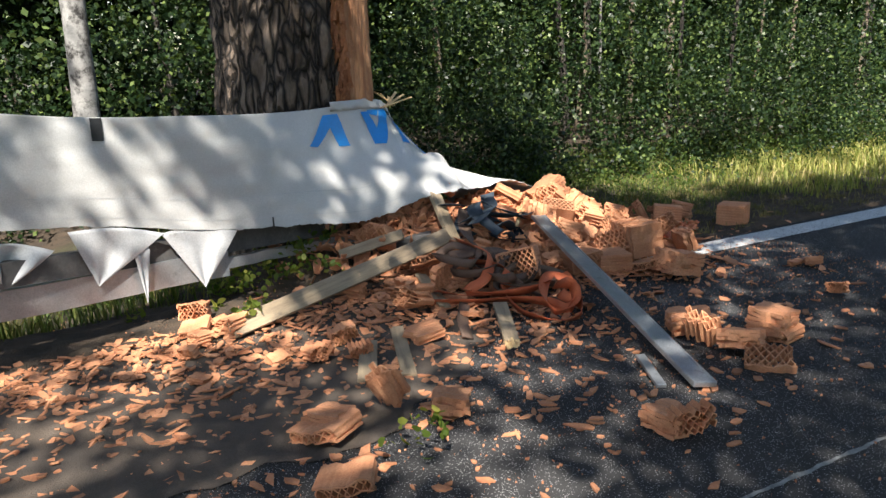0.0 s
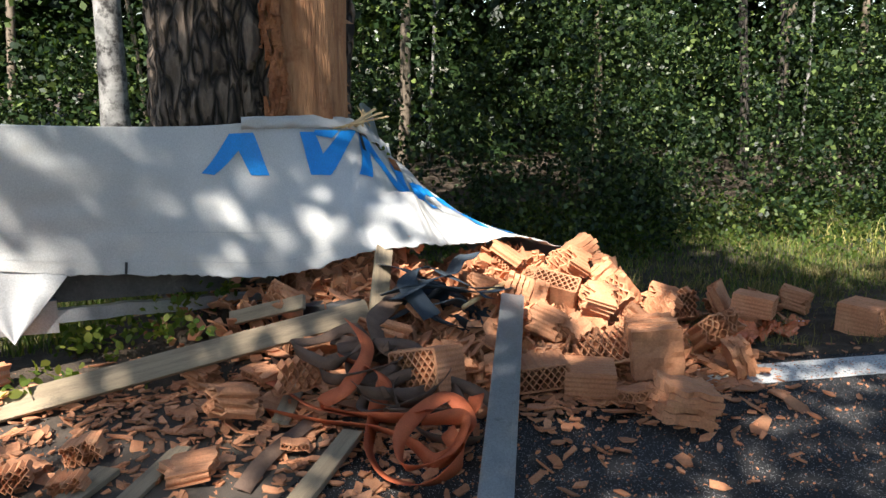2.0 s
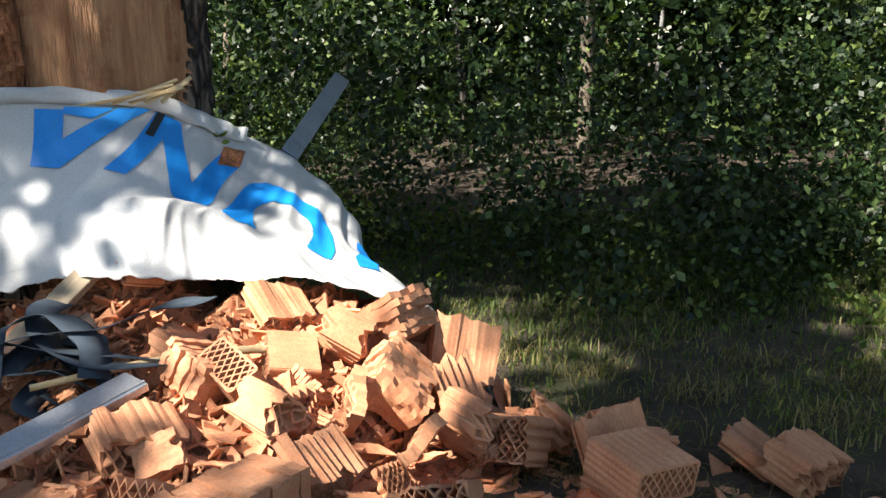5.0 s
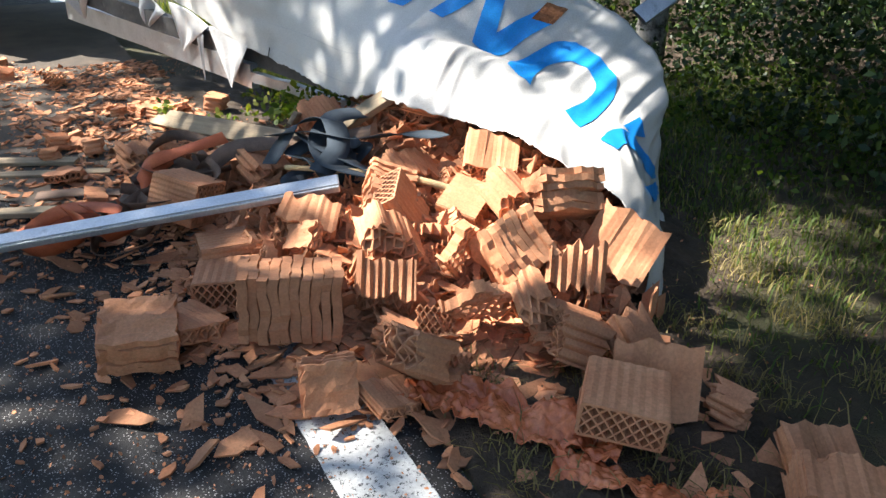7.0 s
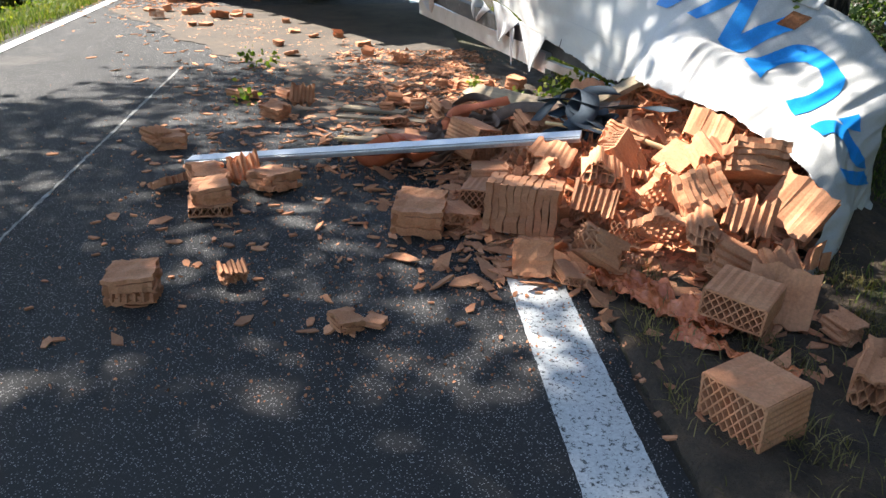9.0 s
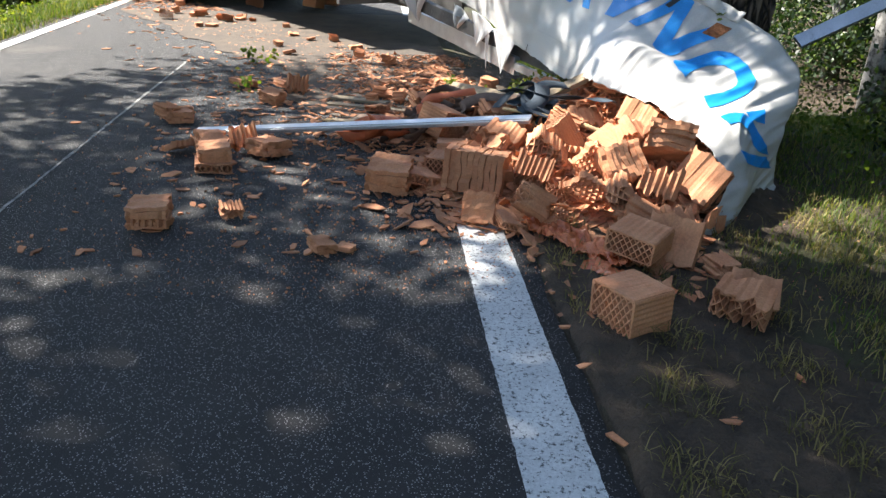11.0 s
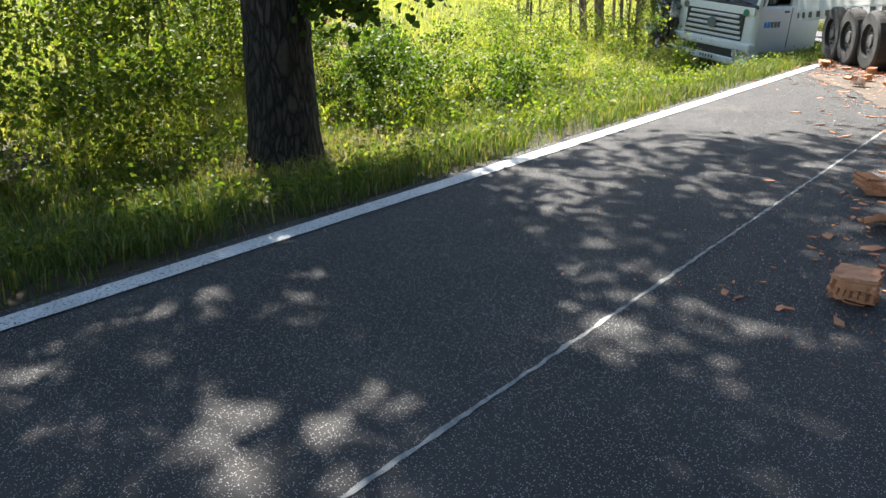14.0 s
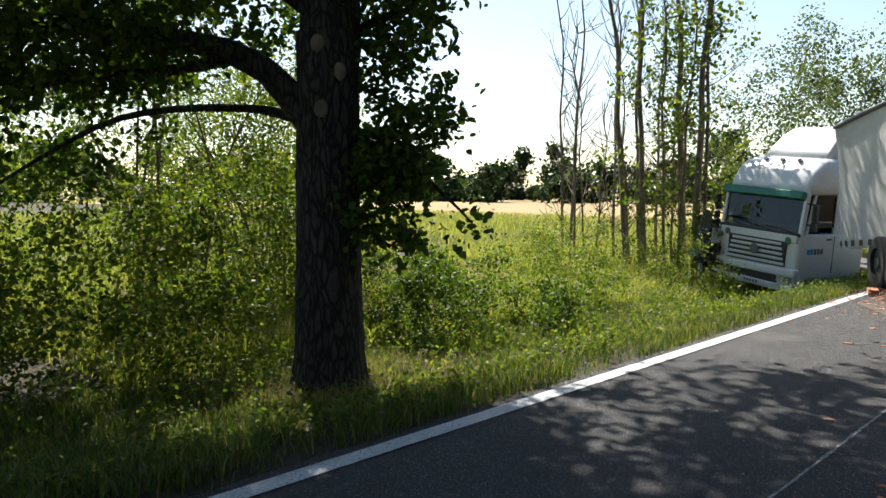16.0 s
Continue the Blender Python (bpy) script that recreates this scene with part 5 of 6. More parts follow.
    bmesh.ops.remove_doubles(bm, verts=bm.verts, dist=0.0062)
    k = 0.020 if ragged > 0.1 else 0.014 if ragged else 0.003
    for q in bm.verts:
        q.co += Vector(noise.noise_vector(q.co * 6 + Vector((seed, 0, 0)))) * k + Vector(noise.noise_vector(q.co * 19 + Vector((seed, 3, 0)))) * k * 0.35
    bm.to_mesh(me)
    bm.free()
    return me


def plate_stack(name, lx, ly, lz, n, seed, ragged=0.2, upright=False):
    """A shattered block: a stack of thick wavy clay plates with chipped outlines and dark gaps between them."""
    if upright:
        lx, lz = lz, lx
    v, f = [], []
    nx_, ny_ = 11, 10
    pitch = lz / n
    for k in range(n):
        o = len(v)
        skew = Vector(noise.noise_vector((k * 0.9, seed, 2))) * 0.02
        gap = pitch * (0.03 + 0.20 * abs(noise.noise((k * 2.3, seed, 5))))
        for face in (0, 1):
            for j in range(ny_):
                for i in range(nx_):
                    a, b = i / (nx_ - 1) * 2 - 1, j / (ny_ - 1) * 2 - 1
                    ka = 1 - ragged * max(0, noise.noise((b * 1.8 + seed, k * 0.45, 3 * (a > 0))) + 0.15) - 0.05 * noise.noise((b * 6, k * 1.7, seed))
                    kb = 1 - ragged * max(0, noise.noise((a * 1.8 + seed, k * 0.45, 7 + 3 * (b > 0))) + 0.05) - 0.05 * noise.noise((a * 6, k * 1.7, seed + 4))
                    x, y = a * ka * lx / 2 + skew.x, b * kb * ly / 2 + skew.y
                    wave = 0.015 * noise.noise((x * 9 + seed, y * 11, k * 0.22)) + 0.008 * noise.noise((x * 22, y * 24 + seed, k * 0.6))
                    z = -lz / 2 + pitch * k + (pitch - gap if face else 0) + wave + 0.004 * noise.noise((x * 40, y * 40, k + 9 * face))
                    v.append((z, y, -x) if upright else (x, y, z))
        m_ = nx_ * ny_
        for j in range(ny_ - 1):
            for i in range(nx_ - 1):
                q = (j * nx_ + i, j * nx_ + i + 1, (j + 1) * nx_ + i + 1, (j + 1) * nx_ + i)
                core = (i, j) == (nx_ // 2, ny_ // 2)
                if not (core and k < n - 1):
                    f.append(tuple(o + m_ + c for c in q))
                if not (core and k > 0):
                    f.append(tuple(o + c for c in reversed(q)))
                if core and k < n - 1:
                    f += [(o + m_ + q[e], o + m_ + q[(e + 1) % 4], o + 2 * m_ + q[(e + 1) % 4], o + 2 * m_ + q[e]) for e in range(4)]
        rim = [i for i in range(nx_)] + [j * nx_ + nx_ - 1 for j in range(1, ny_)] + [(ny_ - 1) * nx_ + i for i in range(nx_ - 2, -1, -1)] + [j * nx_ for j in range(ny_ - 2, 0, -1)]
        f += [(o + rim[q], o + rim[(q + 1) % len(rim)], o + m_ + rim[(q + 1) % len(rim)], o + m_ + rim[q]) for q in range(len(rim))]
    return mesh_of(name, v, f, CLAY)


BLOCKS = {
    "whole": clay_block("block_whole", 0.25, 0.24, 0.20, 7, 8, 1),
    "flat": clay_block("block_flat", 0.25, 0.24, 0.115, 7, 5, 2),
    "long": clay_block("block_long", 0.37, 0.25, 0.24, 10, 9, 3, (1, 1, 1, 0), 0.05),
    "open": clay_block("block_open", 0.26, 0.24, 0.20, 7, 8, 4, (0, 1, 1, 0), 0.24),
    "half": clay_block("block_half", 0.24, 0.20, 0.13, 7, 5, 5, (1, 0, 0, 1), 0.32),
    "layers": clay_block("block_layers", 0.24, 0.23, 0.12, 6, 6, 6, (0, 0, 0, 0), 0.42),
    "slab": clay_block("block_slab", 0.25, 0.24, 0.05, 7, 2, 7, (1, 1, 0, 0), 0.12),
    "lattice": clay_block("block_lattice", 0.24, 0.05, 0.16, 6, 6, 8, (0, 1, 0, 0), 0.3),
    "closed": plate_stack("block_closed", 0.26, 0.24, 0.15, 6, 11, 0.28),
    "stack": plate_stack("block_stack", 0.25, 0.22, 0.11, 5, 23, 0.45),
    "upright": plate_stack("block_upright", 0.25, 0.24, 0.16, 8, 31, 0.25, True),
    "big": plate_stack("block_big", 0.37, 0.25, 0.25, 10, 13, 0.10, True),
    "ribs": clay_block("block_ribs", 0.26, 0.25, 0.16, 8, 6, 9, (0, 1, 0, 1), 0.14, 0.02),
}
KIND = {"whole": "whole honeycomb clay block with ribbed sides", "flat": "flat clay block with honeycomb ends", "long": "large clay block with one wall broken open", "open": "broken clay block with exposed webs",
        "half": "half of a shattered clay block", "layers": "shattered clay block split into thin layers", "slab": "thin ribbed slab broken from a clay block", "lattice": "broken honeycomb lattice piece of clay block", "ribs": "clay block with its ribs exposed", "closed": "clay block split into thick wavy layers", "stack": "ragged stack of broken wavy clay plates", "upright": "clay block with wavy upright ribs", "big": "large clay block with deep wavy upright ribs"}


def level(x, y):
    base = 0.0 if ROAD_L - 0.02 < x < ROAD_R + 0.02 else float(gz(x, y))
    return base + float(heap(x, y))


def lay(kind_, x, y, dz=0.0, rx_=0, ry_=0, rz_=0, scale=1.0):
    """Lay a block so that its lowest corner rests on the surface, dz above it."""
    me = BLOCKS[kind_]
    m = pose(0, 0, 0, rx_, ry_, rz_)
    low_ = min((m @ Vector(c)).z for c in [(sx * d[0], sy * d[1], sz * d[2]) for d in [[max(abs(q.co[i]) for q in me.vertices) for i in range(3)]] for sx in (1, -1) for sy in (1, -1) for sz in (1, -1)]) * scale
    where = " on the rubble heap" if heap(x, y) > 0.05 else " lying on the asphalt" if x < ROAD_R else " on bare earth"
    ob = put("clay_block", me, None, pose(x, y, level(x, y) + dz - low_ - 0.004, rx_, ry_, rz_), KIND[kind_] + where, "brick", "spilled clay blocks")
    ob.scale = (scale,) * 3
    return ob


# loose on the asphalt
lay("closed", -1.70, 4.50, 0.02, 3, 0, 6, 0.86)
lay("lattice", -1.68, 4.46, 0, 80, 3, 4, 0.9)
lay("slab", -1.55, 5.58, 0, 0, 0, 12)
lay("closed", -1.55, 5.60, 0.03, 4, -3, 14, 0.85)
lay("stack", -1.62, 5.94, 0.0, 14, 8, 30, 0.9)
lay("lattice", -1.83, 5.98, 0, 70, 0, 40)
lay("stack", -1.22, 5.90, 0, 0, 6, 55)
lay("layers", -1.42, 6.02, 0, 60, 0, 20, 0.8)
lay("stack", -2.06, 6.90, 0, 4, 0, 8, 0.85)
lay("layers", -2.15, 6.88, 0, 10, 14, 60, 0.8)
lay("closed", -0.38, 5.14, 0, 12, 4, -10, 1.05)
lay("slab", -0.2, 5.2, 0, 5, 14, 30)
lay("stack", -0.74, 4.12, 0, 14, 10, 40, 0.5)
lay("slab", -0.62, 4.16, 0, 4, 6, 70, 0.4)
lay("layers", -1.28, 4.62, 0, 12, 12, 20, 0.55)
lay("stack", -1.40, 7.62, 0, 6, 8, -30, 0.8)
lay("slab", -1.30, 8.2, 0, 0, 10, 35)
lay("stack", -1.24, 8.15, 0, 4, 6, 30, 0.8)
lay("layers", -1.2, 7.85, 0, 60, 15, 10, 0.8)
lay("slab", -1.75, 8.3, 0, 3, 8, 60, 0.9)
lay("layers", -0.05, 7.1, 0, 10, 15, 20)
# foot of the heap, road side
lay("big", 0.16, 5.02, 0, 84, 4, -20)
lay("closed", 0.12, 4.55, 0, 70, 0, -14, 0.72)
lay("flat", 0.02, 5.42, 0, 0, 0, -20)
lay("flat", 0.08, 5.66, 0.0, 0, 6, 84)
lay("lattice", 0.10, 6.80, 0.05, 15, 0, -62)
lay("whole", 0.03, 6.22, 0.0, 12, 15, 48)
lay("lattice", 0.14, 5.30, 0.02, 30, 10, 80)
lay("layers", 0.45, 4.75, 0, 20, 10, 50, 0.7)
lay("half", 0.42, 4.52, 0, 35, 20, 100)
lay("slab", 0.30, 4.45, 0, 8, 12, 10, 0.7)
# verge
lay("whole", 0.66, 3.36, 0, 0, 0, -62)
lay("flat", 0.88, 3.98, 0.10, 4, 6, -42)
lay("half", 0.90, 4.02, 0, 0, 0, -40)
lay("slab", 1.10, 4.08, 0, 62, 0, -38, 1.15)
lay("slab", 1.34, 3.60, 0, 25, 8, -20, 0.95)
lay("half", 1.22, 3.45, 0, 12, 10, -38)
lay("layers", 1.32, 3.95, 0, 10, 12, 30, 0.7)
lay("open", 1.02, 4.42, 0, 25, 10, 70, 0.8)
lay("layers", 1.2, 4.32, 0, 40, 20, 20, 0.9)
# on the heap
lay("upright", 0.78, 5.50, 0.03, 22, -14, 66, 0.9)
lay("lattice", 0.80, 5.22, 0.06, 68, 10, -12)
lay("closed", 1.33, 5.00, 0.07, -32, 8, -8, 1.15)
lay("half", 1.16, 5.12, 0.05, 35, 32, 32)
lay("slab", 1.48, 4.74, 0.02, 60, 18, -58, 1.2)
lay("upright", 1.02, 4.86, 0.06, 48, -14, 8)
lay("lattice", 0.86, 4.96, 0.05, 20, 40, 40, 1.1)
lay("lattice", 0.78, 4.68, 0.03, 45, 30, 20, 1.1)
lay("flat", 0.76, 5.34, 0.02, 60, -10, 58)
lay("half", 0.40, 5.50, 0.0, 20, 16, -30)
lay("slab", 1.28, 5.46, 0.04, 30, 12, -28)
lay("flat", 1.06, 5.30, 0.04, 12, -25, 30, 0.8)
lay("layers", 1.22, 4.72, 0.02, 50, 10, -30)
lay("layers", 0.96, 4.58, 0.02, 25, 60, 10)
lay("half", 1.0, 5.75, 0.03, 25, 20, 10)
lay("layers", 0.45, 6.35, 0.02, 20, 15, 20)
lay("slab", 0.55, 6.65, 0.02, 25, 10, 60)
lay("half", 0.95, 6.85, 0.03, 35, 10, 20)
lay("slab", 1.25, 6.12, 0.10, 20, -35, 60, 0.9)
lay("half", 0.62, 5.15, 0.02, 20, 45, 0)
lay("open", 0.5, 4.95, 0.0, 35, 10, -20, 0.8)
for i in range(64):
    x, y = random.gauss(0.95, 0.42), random.gauss(5.35, 0.62)
    x, y = min(x, 1.45), max(y, 4.5)
    lay(random.choice(["layers", "slab", "stack", "upright", "lattice", "slab"]), x, y, random.uniform(0, 0.05), random.uniform(-50, 50), random.uniform(-50, 50), random.uniform(0, 360), random.uniform(0.3, 0.66))
for i in range(26):
    x, y = random.uniform(-0.5, 0.7), random.uniform(6.2, 8.6)
    lay(random.choice(["layers", "slab", "slab", "half"]), x, y, 0, random.uniform(-14, 14), random.uniform(-14, 14), random.uniform(0, 360), random.uniform(0.4, 0.8))
# spill along the trailer further up the road
for i in range(26):
    y = 9.6 + 7.0 * random.random()
    x = 0.6 - (y - 9.05) * 0.62 - random.uniform(0.1, 1.6)
    lay(random.choice(["half", "layers", "slab", "layers"]), x, y, 0, random.uniform(-12, 12), random.uniform(-12, 12), random.uniform(0, 180), random.uniform(0.4, 0.85))
for i in range(8):
    lay(random.choice(["open", "whole", "half"]), -1.9 + random.uniform(-0.7, 0.7), 15.3 + random.uniform(-0.6, 0.6), random.choice([0, 0.18]), 5, 8, random.uniform(0, 180), 1.1)


# ---- shards ----
def shard_corners(size, thick, rnd):
    k = rnd.choice([4, 5, 5, 6])
    st = rnd.uniform(1.2, 3.0)
    a0 = rnd.uniform(0, 6.28)
    out = []
    for q in range(k):
        a = a0 + 2 * math.pi * (q + rnd.uniform(-0.3, 0.3)) / k
        r = size * rnd.uniform(0.55, 1.0)
        out.append((math.cos(a) * r * st ** 0.5, math.sin(a) * r / st ** 0.5))
    curl = rnd.uniform(-1.2, 1.2) / max(size, 0.02) * 0.02
    top_ = [(x, y, thick / 2 + curl * y * y * 4) for x, y in out]
    bot = [(x * rnd.uniform(0.86, 1.02), y * rnd.uniform(0.86, 1.02), -thick / 2 + curl * y * y * 4) for x, y in out]
    return top_, bot


def shard_faces(k, o=0):
    return [tuple(o + q for q in range(k)), tuple(o + k + q for q in reversed(range(k)))] + [(o + q, o + k + q, o + k + (q + 1) % k, o + (q + 1) % k) for q in range(k)]


SHARDS = []
for i in range(14):
    rnd = random.Random(100 + i)
    tp, bt = shard_corners(1.0, 0.16, rnd)
    # two ribs across the face
    SHARDS.append(mesh_of("shard", tp + bt, shard_faces(len(tp)), CLAY))


def shard_pos(rnd):
    """A random place for debris, thickest by the heap and along the trailer."""
    q = rnd.random()
    if q < 0.34:
        return 0.55 - abs(rnd.gauss(0, 0.95)), rnd.uniform(6.2, 10.4)
    if q < 0.60:
        return rnd.gauss(0.9, 0.5), rnd.gauss(5.5, 0.75)
    if q < 0.74:
        return rnd.gauss(0.25, 0.38), rnd.gauss(5.6, 0.55)
    if q < 0.785:
        return rnd.uniform(-2.3, 0.3), rnd.uniform(4.1, 9.5)
    y = rnd.uniform(9.6, 17.5)
    return 0.5 - (y - 9.05) * 0.62 - abs(rnd.gauss(0, 0.9)), y


rnd = random.Random(11)
for i in range(300):
    x, y = shard_pos(rnd)
    if (y < 4.3 and x < 0.5) or (x > 1.4 and y < 5) or x > 1.7:
        x, y = rnd.gauss(0.9, 0.4), rnd.gauss(5.3, 0.6)
    if y > 10:
        y -= 3
    on_heap = float(heap(x, y)) > 0.06
    s_ = rnd.uniform(0.035, 0.10) * (1.2 if on_heap else 0.62)
    tilt = 38 if on_heap else 9
    ob = put("brick_shard", SHARDS[i % 14], None, pose(x, y, level(x, y) + s_ * (0.35 if on_heap else 0.11), rnd.gauss(0, tilt), rnd.gauss(0, tilt), rnd.uniform(0, 360)), "broken orange clay shard among the debris", "brick shard", "clay shards")
    ob.scale = (s_, s_, s_)
v, f = [], []
rnd = random.Random(12)
for i in range(11500):
    x, y = shard_pos(rnd) if i < 7600 else (rnd.gauss(1.05, 0.45), rnd.gauss(5.45, 0.7))
    if (y < 4.35 and -0.05 < x < 0.32) or (x > 1.45 and y < 4.95) or x > 1.8:
        continue
    h = float(heap(x, y))
    s_ = rnd.uniform(0.008, 0.035) if rnd.random() < 0.55 else rnd.uniform(0.02, 0.052)
    if h > 0.06:
        s_ *= 1.8
    if i >= 7600:
        s_ = rnd.uniform(0.03, 0.10)
    tilt = 42 if h > 0.06 else 14 if x > -1 else 5
    tp, bt = shard_corners(s_, rnd.uniform(0.006, 0.011), rnd)
    m = pose(x, y, level(x, y) + (s_ * rnd.uniform(0.0, 0.5) if h > 0.06 else 0.006 + (s_ * 0.12 if x > -1 else 0)), rnd.gauss(0, tilt), rnd.gauss(0, tilt), rnd.uniform(0, 360))
    o = len(v)
    v += [tuple(m @ Vector(p)) for p in tp + bt]
    f += shard_faces(len(tp), o)
for i in range(2300):
    x, y = rnd.gauss(1.0, 0.42), rnd.gauss(5.5, 0.62)
    if x > 1.6 or y < 4.55 or float(heap(x, y)) < 0.05:
        continue
    s_ = rnd.uniform(0.035, 0.085)
    tp, bt = shard_corners(s_, rnd.uniform(0.007, 0.012), rnd)
    m = pose(x, y, level(x, y) + rnd.uniform(0.0, 0.11), rnd.gauss(0, 40), rnd.gauss(0, 40), rnd.uniform(0, 360))
    o = len(v)
    v += [tuple(m @ Vector(p)) for p in tp + bt]
    f += shard_faces(len(tp), o)
put("shard_litter", mesh_of("shard_litter", v, f, CLAY_BITS), None, None, "thousands of small broken clay shards on road and heap", "debris", kind="stuff")
# crumbs
n = 9000
cx_ = RNG.normal(-0.2, 1.1, n)
cy_ = RNG.uniform(3.6, 10.5, n)
cz_ = np.array([level(a, b) for a, b in zip(cx_, cy_)]) + 0.004
put("clay_crumbs", leaf_mesh("clay_crumbs", np.stack([cx_, cy_, cz_], 1), 0.014, CLAY_BITS), None, None, "fine clay crumbs strewn over the asphalt", "debris", kind="stuff")
# the core of the heap
hx, hy = np.linspace(-0.4, 2.5, 150), np.linspace(3.9, 8.4, 210)
put("rubble_heap", grid_mesh("rubble_heap", hx, hy, lambda X, Y: np.where((X > ROAD_L) & (X < ROAD_R), 0, gz(X, Y)) + heap(X, Y) * (0.90 + 0.10 * np.sin(X * 41 + 2 * np.sin(Y * 23)) * np.sin(Y * 37)) - 0.03, DIRT), None, None, "heap of crushed clay and dirt under the blocks", "rubble", kind="structure")

# ---- timbers, rail and straps ----


def board(name, p, q, wid, thick, material, label, category, roll=0.0, split=False, grooves=False):
    """A board or profile from p to q with eased edges; split leaves a splintered end."""
    p, q = Vector(p), Vector(q)
    L = (q - p).length
    e = thing(name, label, category)
    ang = (q - p).to_track_quat("X", "Z").to_matrix().to_4x4() @ pose(0, 0, 0, roll, 0, 0)
    e.matrix_basis = Matrix.Translation(p) @ ang
    bm = box_bm(L, wid, thick, (L / 2, 0, 0), bevel=min(0.006, thick * 0.2))
    if grooves:
        for k in (-0.36,):
            part("ridge", box_bm(L * 0.998, wid * 0.07, thick * 0.25, (L / 2, k * wid, thick * 0.6), bevel=0.001), material, e)
    part("body", bm, material, e)
    if split:
        part("splinters", joined([box_bm(random.uniform(0.05, 0.14), random.uniform(0.006, 0.016), random.uniform(0.004, 0.01), (L + 0.02, random.uniform(-wid, wid) * 0.45, random.uniform(-0.4, 0.4) * thick), (0, random.uniform(-8, 8), random.uniform(-10, 10)), taper=0.5) for _ in range(22)]), FRESHWOOD, e, "fresh yellow splinters")
    return e


board("aluminium_side_rail", (-1.85, 6.46, 0.035), (0.60, 5.64, 0.36), 0.125, 0.03, ALU, "long grey aluminium profile leaning on the heap", "metal profile", 6, grooves=True)
board("aluminium_strip", (-1.72, 6.62, 0.02), (-1.40, 6.46, 0.04), 0.05, 0.02, ALU, "short bent aluminium strip beside the long profile", "metal strip", 0)
board("timber_plank", (0.20, 8.20, 0.07), (0.66, 6.42, 0.31), 0.12, 0.035, WOOD, "long weathered timber plank lying on the debris", "plank", 50)
board("timber_plank", (0.62, 6.38, 0.24), (1.16, 6.26, 0.56), 0.10, 0.04, WOOD, "timber plank propped under the curtain", "plank", 20)
board("timber_plank", (-0.36, 7.56, 0.03), (-0.86, 7.80, 0.03), 0.10, 0.025, WOOD, "short broken board on the asphalt", "plank", 0)
board("timber_plank", (-0.28, 6.60, 0.06), (-0.82, 6.88, 0.03), 0.09, 0.03, WOOD, "splintered plank end with fresh wood", "plank", 0, True)
board("timber_plank", (-0.9, 7.58, 0.02), (-0.2, 7.30, 0.02), 0.08, 0.02, WOOD, "flat grey board among clay shards", "plank", 0)
board("timber_plank", (-0.1, 6.9, 0.05), (0.5, 6.75, 0.1), 0.08, 0.02, WOOD, "grey board half covered by shards", "plank", 10)
board("timber_plank", (1.0, 7.15, 0.2), (0.75, 6.75, 0.35), 0.08, 0.03, WOOD, "grey board sticking out of the heap", "plank", 60)
board("aluminium_post", (2.62, 6.08, 0.85), (3.45, 6.10, 1.25), 0.11, 0.035, ALU, "bent aluminium curtain post behind the tarpaulin", "metal post", 40)
for k in range(6):
    board("split_stick", (1.50 + 0.05 * k, 6.52 - 0.05 * k, 1.21), (1.66 + 0.08 * k, 6.16 + 0.03 * k, 1.27 + 0.02 * (k % 3)), 0.022, 0.008, FRESHWOOD, "pale split stick beside the trunk", "stick", 10 * k)
board("curtain_roller", (1.20, 7.0, 0.16), (0.86, 6.45, 0.26), 0.12, 0.09, STEEL, "dark steel piece under the curtain", "metal part", 0)
# a thin cut sapling on the heap
put("sapling", tube_mesh("sapling", smooth_line([(0.45, 5.95, 0.36), (0.85, 5.62, 0.36), (1.1, 5.3, 0.33), (1.3, 5.1, 0.31)], 18).tolist(), np.linspace(0.012, 0.02, 18).tolist(), FRESHWOOD, 8, 0.2), None, None, "thin peeled branch lying on the heap", "branch")


def ribbon(name, pts, wid, material, label, twist=1.0, n=90, seed=0):
    """A strap: a flat band along a line, twisting as it goes."""
    line = smooth_line(pts, n)
    g_ = np.zeros((n, 3, 3))
    for i in range(n):
        d = Vector(line[min(i + 1, n - 1)] - line[max(i - 1, 0)]).normalized()
        s_ = d.cross(Vector((0, 0, 1)))
        s_ = s_.normalized() if s_.length > 1e-3 else Vector((1, 0, 0))
        u_ = s_.cross(d)
        a = twist * (1.4 + 1.2 * noise.noise((i * 0.045, seed, 1)) * 2)
        w_ = s_ * math.cos(a) + u_ * math.sin(a)
        for k in range(3):
            g_[i, k] = np.array(Vector(line[i]) + w_ * wid * (k - 1) * 0.5)
    return put(name, sheet_mesh(name, g_, material, 0.003), None, None, label, "strap", "lashing straps")


def tangle(cx, cy, r, n, seed, lift=0.0):
    rr = random.Random(seed)
    out = []
    a = rr.uniform(0, 6)
    for k in range(n):
        a += rr.uniform(0.7, 1.5)
        q = r * rr.uniform(0.35, 1.0)
        x, y = cx + math.cos(a) * q, cy + math.sin(a) * q
        out.append((x, y, level(x, y) + rr.uniform(0.03, 0.16) + lift))
    return out


ribbon("strap", [(0.05, 6.62, 0.28), (-0.12, 6.45, 0.24), (-0.2, 6.5, 0.10), (-0.45, 6.55, 0.05), (-0.68, 6.50, 0.05), (-0.74, 6.36, 0.05), (-0.6, 6.2, 0.07), (-0.42, 6.22, 0.10), (-0.36, 6.1, 0.12), (-0.22, 6.05, 0.16)], 0.075, ORANGE, "orange lashing strap coiled in loops", 0.6, 120, 1)
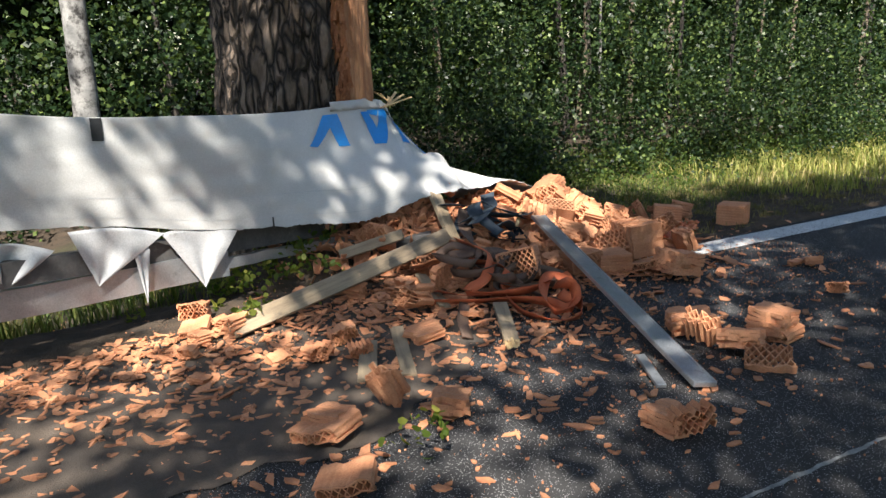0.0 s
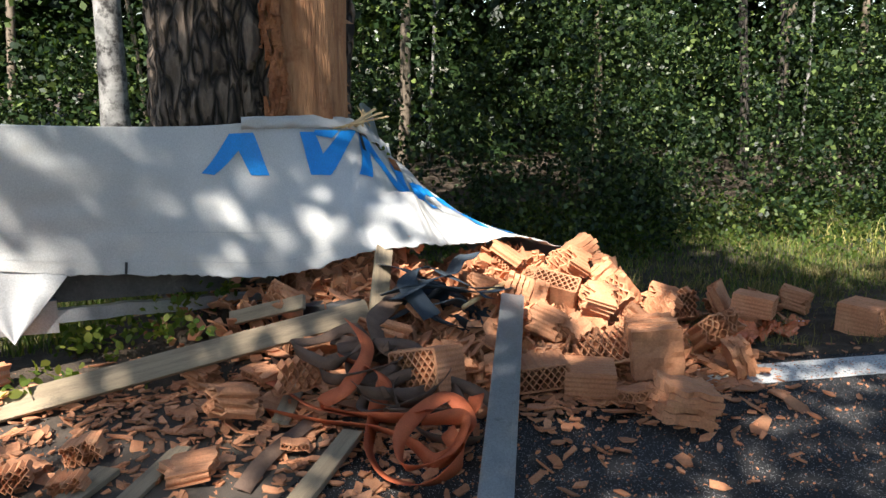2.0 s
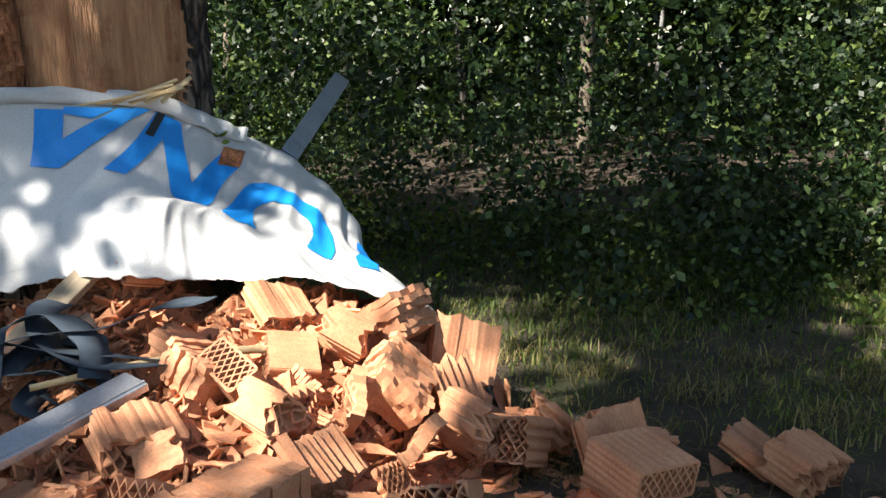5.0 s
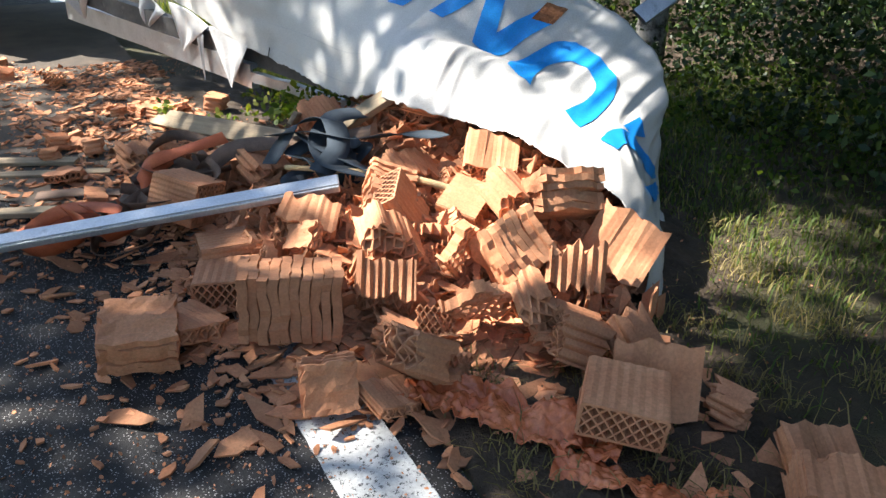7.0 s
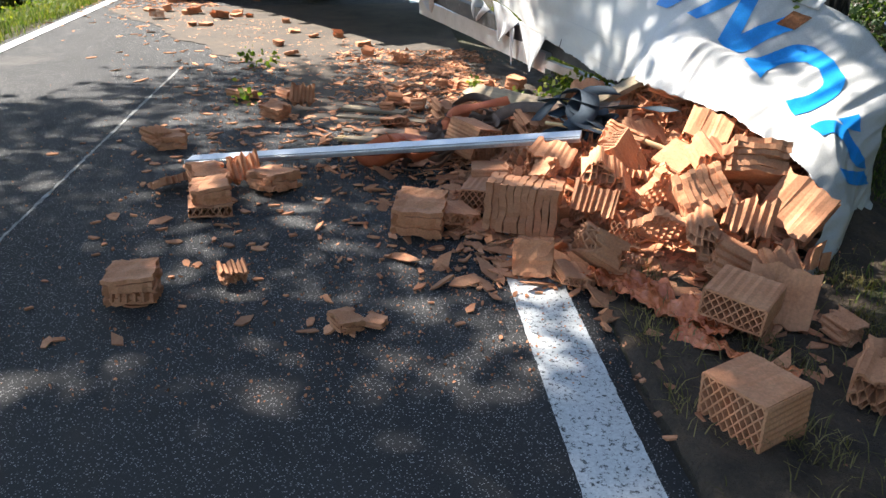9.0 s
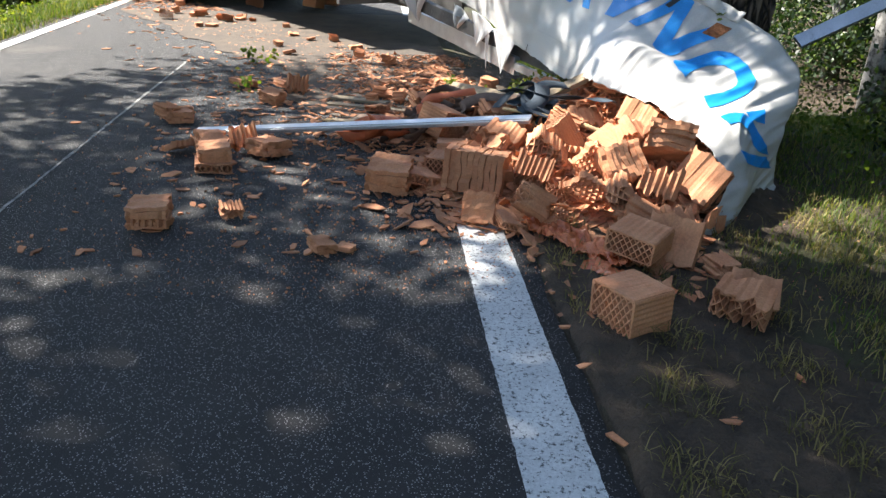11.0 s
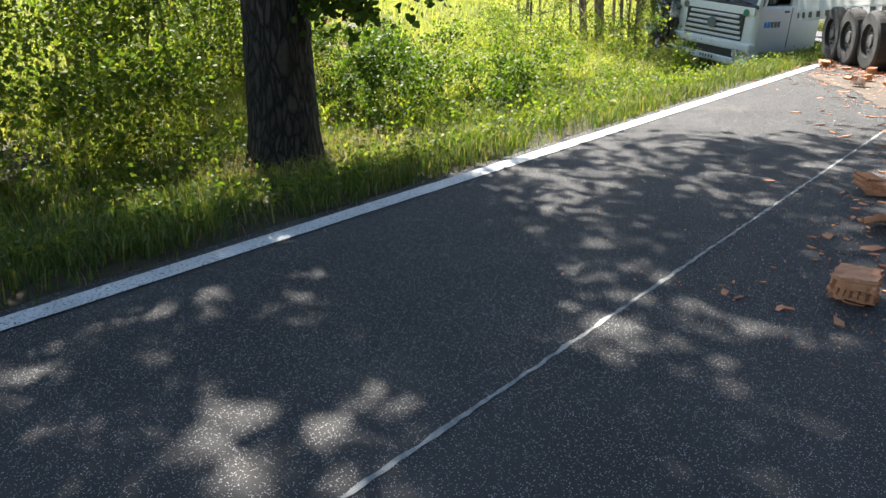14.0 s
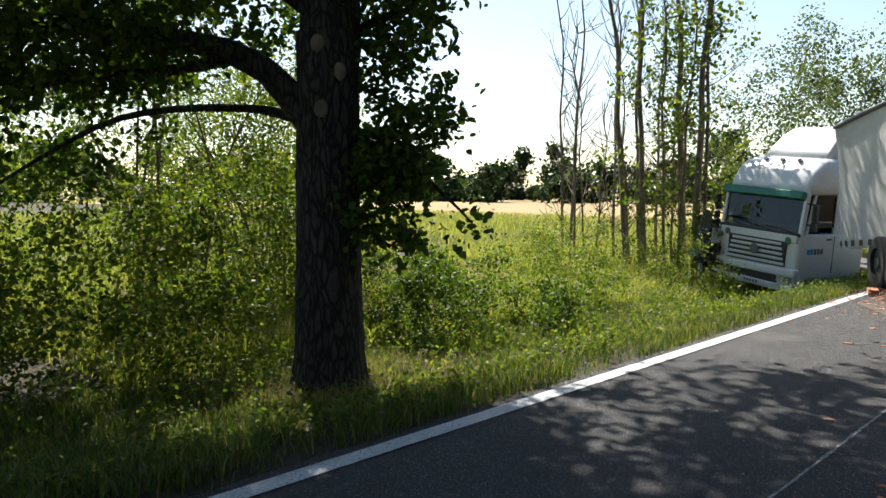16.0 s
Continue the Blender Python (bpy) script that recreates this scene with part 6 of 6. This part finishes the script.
ribbon("strap", [(0.0, 6.95, 0.06), (-0.16, 6.72, 0.07), (-0.3, 6.5, 0.08), (-0.5, 6.38, 0.09), (-0.6, 6.3, 0.06), (-0.48, 6.14, 0.12), (-0.30, 6.2, 0.20), (-0.5, 6.42, 0.16), (-0.66, 6.44, 0.08), (-0.62, 6.26, 0.1), (-0.45, 6.16, 0.16), (-0.52, 6.34, 0.2)], 0.07, ORANGE, "orange lashing strap across the debris", 0.7, 100, 5)
ribbon("strap", [(0.32, 6.55, 0.36), (0.1, 6.5, 0.34), (-0.06, 6.52, 0.30), (-0.14, 6.62, 0.2), (-0.1, 6.72, 0.12), (-0.2, 6.55, 0.10), (-0.34, 6.4, 0.14), (-0.42, 6.3, 0.2)], 0.07, ORANGE, "orange lashing strap hanging over debris", 0.5, 100, 17)
ribbon("strap", [(0.42, 7.0, 0.10), (0.2, 6.9, 0.1), (-0.05, 6.75, 0.09), (-0.2, 6.6, 0.1)], 0.06, ORANGE, "faded orange lashing strap", 0.3, 60, 9)
for k in range(7):
    ribbon("strap", tangle(-0.2 + 0.06 * k, 6.22 + 0.06 * k, 0.26, 8, 20 + k, 0.02 * k), 0.055, BROWNSTRAP, "dirty brown lashing strap in a tangle", 0.7, 110, 30 + k)
ribbon("strap", [(0.95, 6.1, 0.42), (0.62, 6.3, 0.36), (0.36, 6.42, 0.34), (0.18, 6.4, 0.26), (0.08, 6.3, 0.2), (0.1, 6.55, 0.12)], 0.10, BROWNSTRAP, "wide brown lashing strap over the timber", 0.3, 80, 41)
ribbon("strap", [(-0.1, 6.75, 0.06), (-0.4, 6.95, 0.05), (-0.62, 7.05, 0.03)], 0.07, BROWNSTRAP, "brown strap end on the asphalt", 0.2, 40, 44)
for k, seed in enumerate((3, 8, 15, 22)):
    ribbon("strap", tangle(0.64 + 0.04 * k, 5.92 + 0.08 * k, 0.2, 8, seed, 0.05), 0.085, TEAL, "blue-grey lashing strap heaped on the rubble", 0.25, 100, 50 + k)
ribbon("strap", [(0.62, 6.36, 0.40), (0.6, 6.2, 0.44), (0.64, 6.0, 0.42), (0.74, 5.8, 0.38), (0.8, 5.6, 0.34), (0.74, 5.48, 0.22), (0.6, 5.46, 0.16)], 0.085, TEAL, "blue-grey lashing strap draped round a block", 0.25, 80, 61)


def crumpled(name, cx, cy, lx, ly, rz_, material, label, amp=0.05, seed=0):
    n_, m_ = 64, 48
    g_ = np.zeros((n_, m_, 3))
    R_ = pose(0, 0, 0, 0, 0, rz_)
    for i in range(n_):
        for j in range(m_):
            a, b = (i / (n_ - 1) - 0.5) * lx, (j / (m_ - 1) - 0.5) * ly
            b *= 0.75 + 0.35 * noise.noise((i * 0.16, seed, 0))
            p = R_ @ Vector((a, b, 0))
            x, y = cx + p.x, cy + p.y
            z = level(x, y) + 0.02 + amp * (0.5 + noise.noise((a * 9, b * 9, seed)) + 0.7 * abs(noise.noise((a * 21, b * 17, seed + 3))) + 0.5 * abs(noise.noise((a * 46 + b * 20, b * 40, seed + 5))))
            g_[i, j] = (x, y, z)
    return put(name, sheet_mesh(name, g_, material, 0.002), None, None, label, "plastic film")


crumpled("plastic_film", 0.62, 4.22, 0.75, 0.30, -52, FILM, "torn crumpled orange plastic wrapping film", 0.07, 2)
crumpled("plastic_film", 0.78, 3.78, 0.5, 0.16, -48, FILM, "strip of orange plastic film on the earth", 0.04, 6)
crumpled("plastic_film", 0.95, 3.66, 0.16, 0.07, 60, TARP, "scrap of white plastic film", 0.02, 9)

# green sprigs by the trailer and on the road
for cx, cy, r, k in ((1.0, 7.75, 0.28, 26), (1.15, 7.45, 0.2, 14), (-1.7, 9.7, 0.10, 5), (2.0, 6.3, 0.08, 6), (-1.62, 7.9, 0.05, 2)):
    pts = np.array([(cx + RNG.normal() * r, cy + RNG.normal() * r, 0) for _ in range(k)])
    pts[:, 2] = [level(a, b) for a, b in pts[:, :2]]
    pts[:, 2] += RNG.uniform(0.02, 0.16, k) + (0.85 if cx > 1.8 else 0)
    put("green_sprig", leaf_mesh("green_sprig", clumps(pts, 16, 0.05), 0.05, LEAF_BUSH), None, None, "broken green leafy sprig in the debris", "sprig", kind="stuff")

for k, line in enumerate(([(0.98, 6.28, 0.50), (0.8, 6.2, 0.52), (0.66, 6.05, 0.46), (0.62, 5.85, 0.42), (0.72, 5.68, 0.40), (0.86, 5.5, 0.36), (0.84, 5.32, 0.22)], [(0.5, 6.3, 0.44), (0.62, 6.1, 0.50), (0.8, 5.95, 0.48), (1.0, 5.85, 0.50), (1.2, 5.72, 0.50)], [(0.42, 6.12, 0.36), (0.6, 6.22, 0.50), (0.74, 6.1, 0.54), (0.7, 5.9, 0.46), (0.56, 5.78, 0.40)])):
    ribbon("strap", [(a, b, c - 0.03) for a, b, c in line], 0.11, TEAL, "wide dark blue-grey lashing strap over the rail end", 0.2, 90, 71 + k)
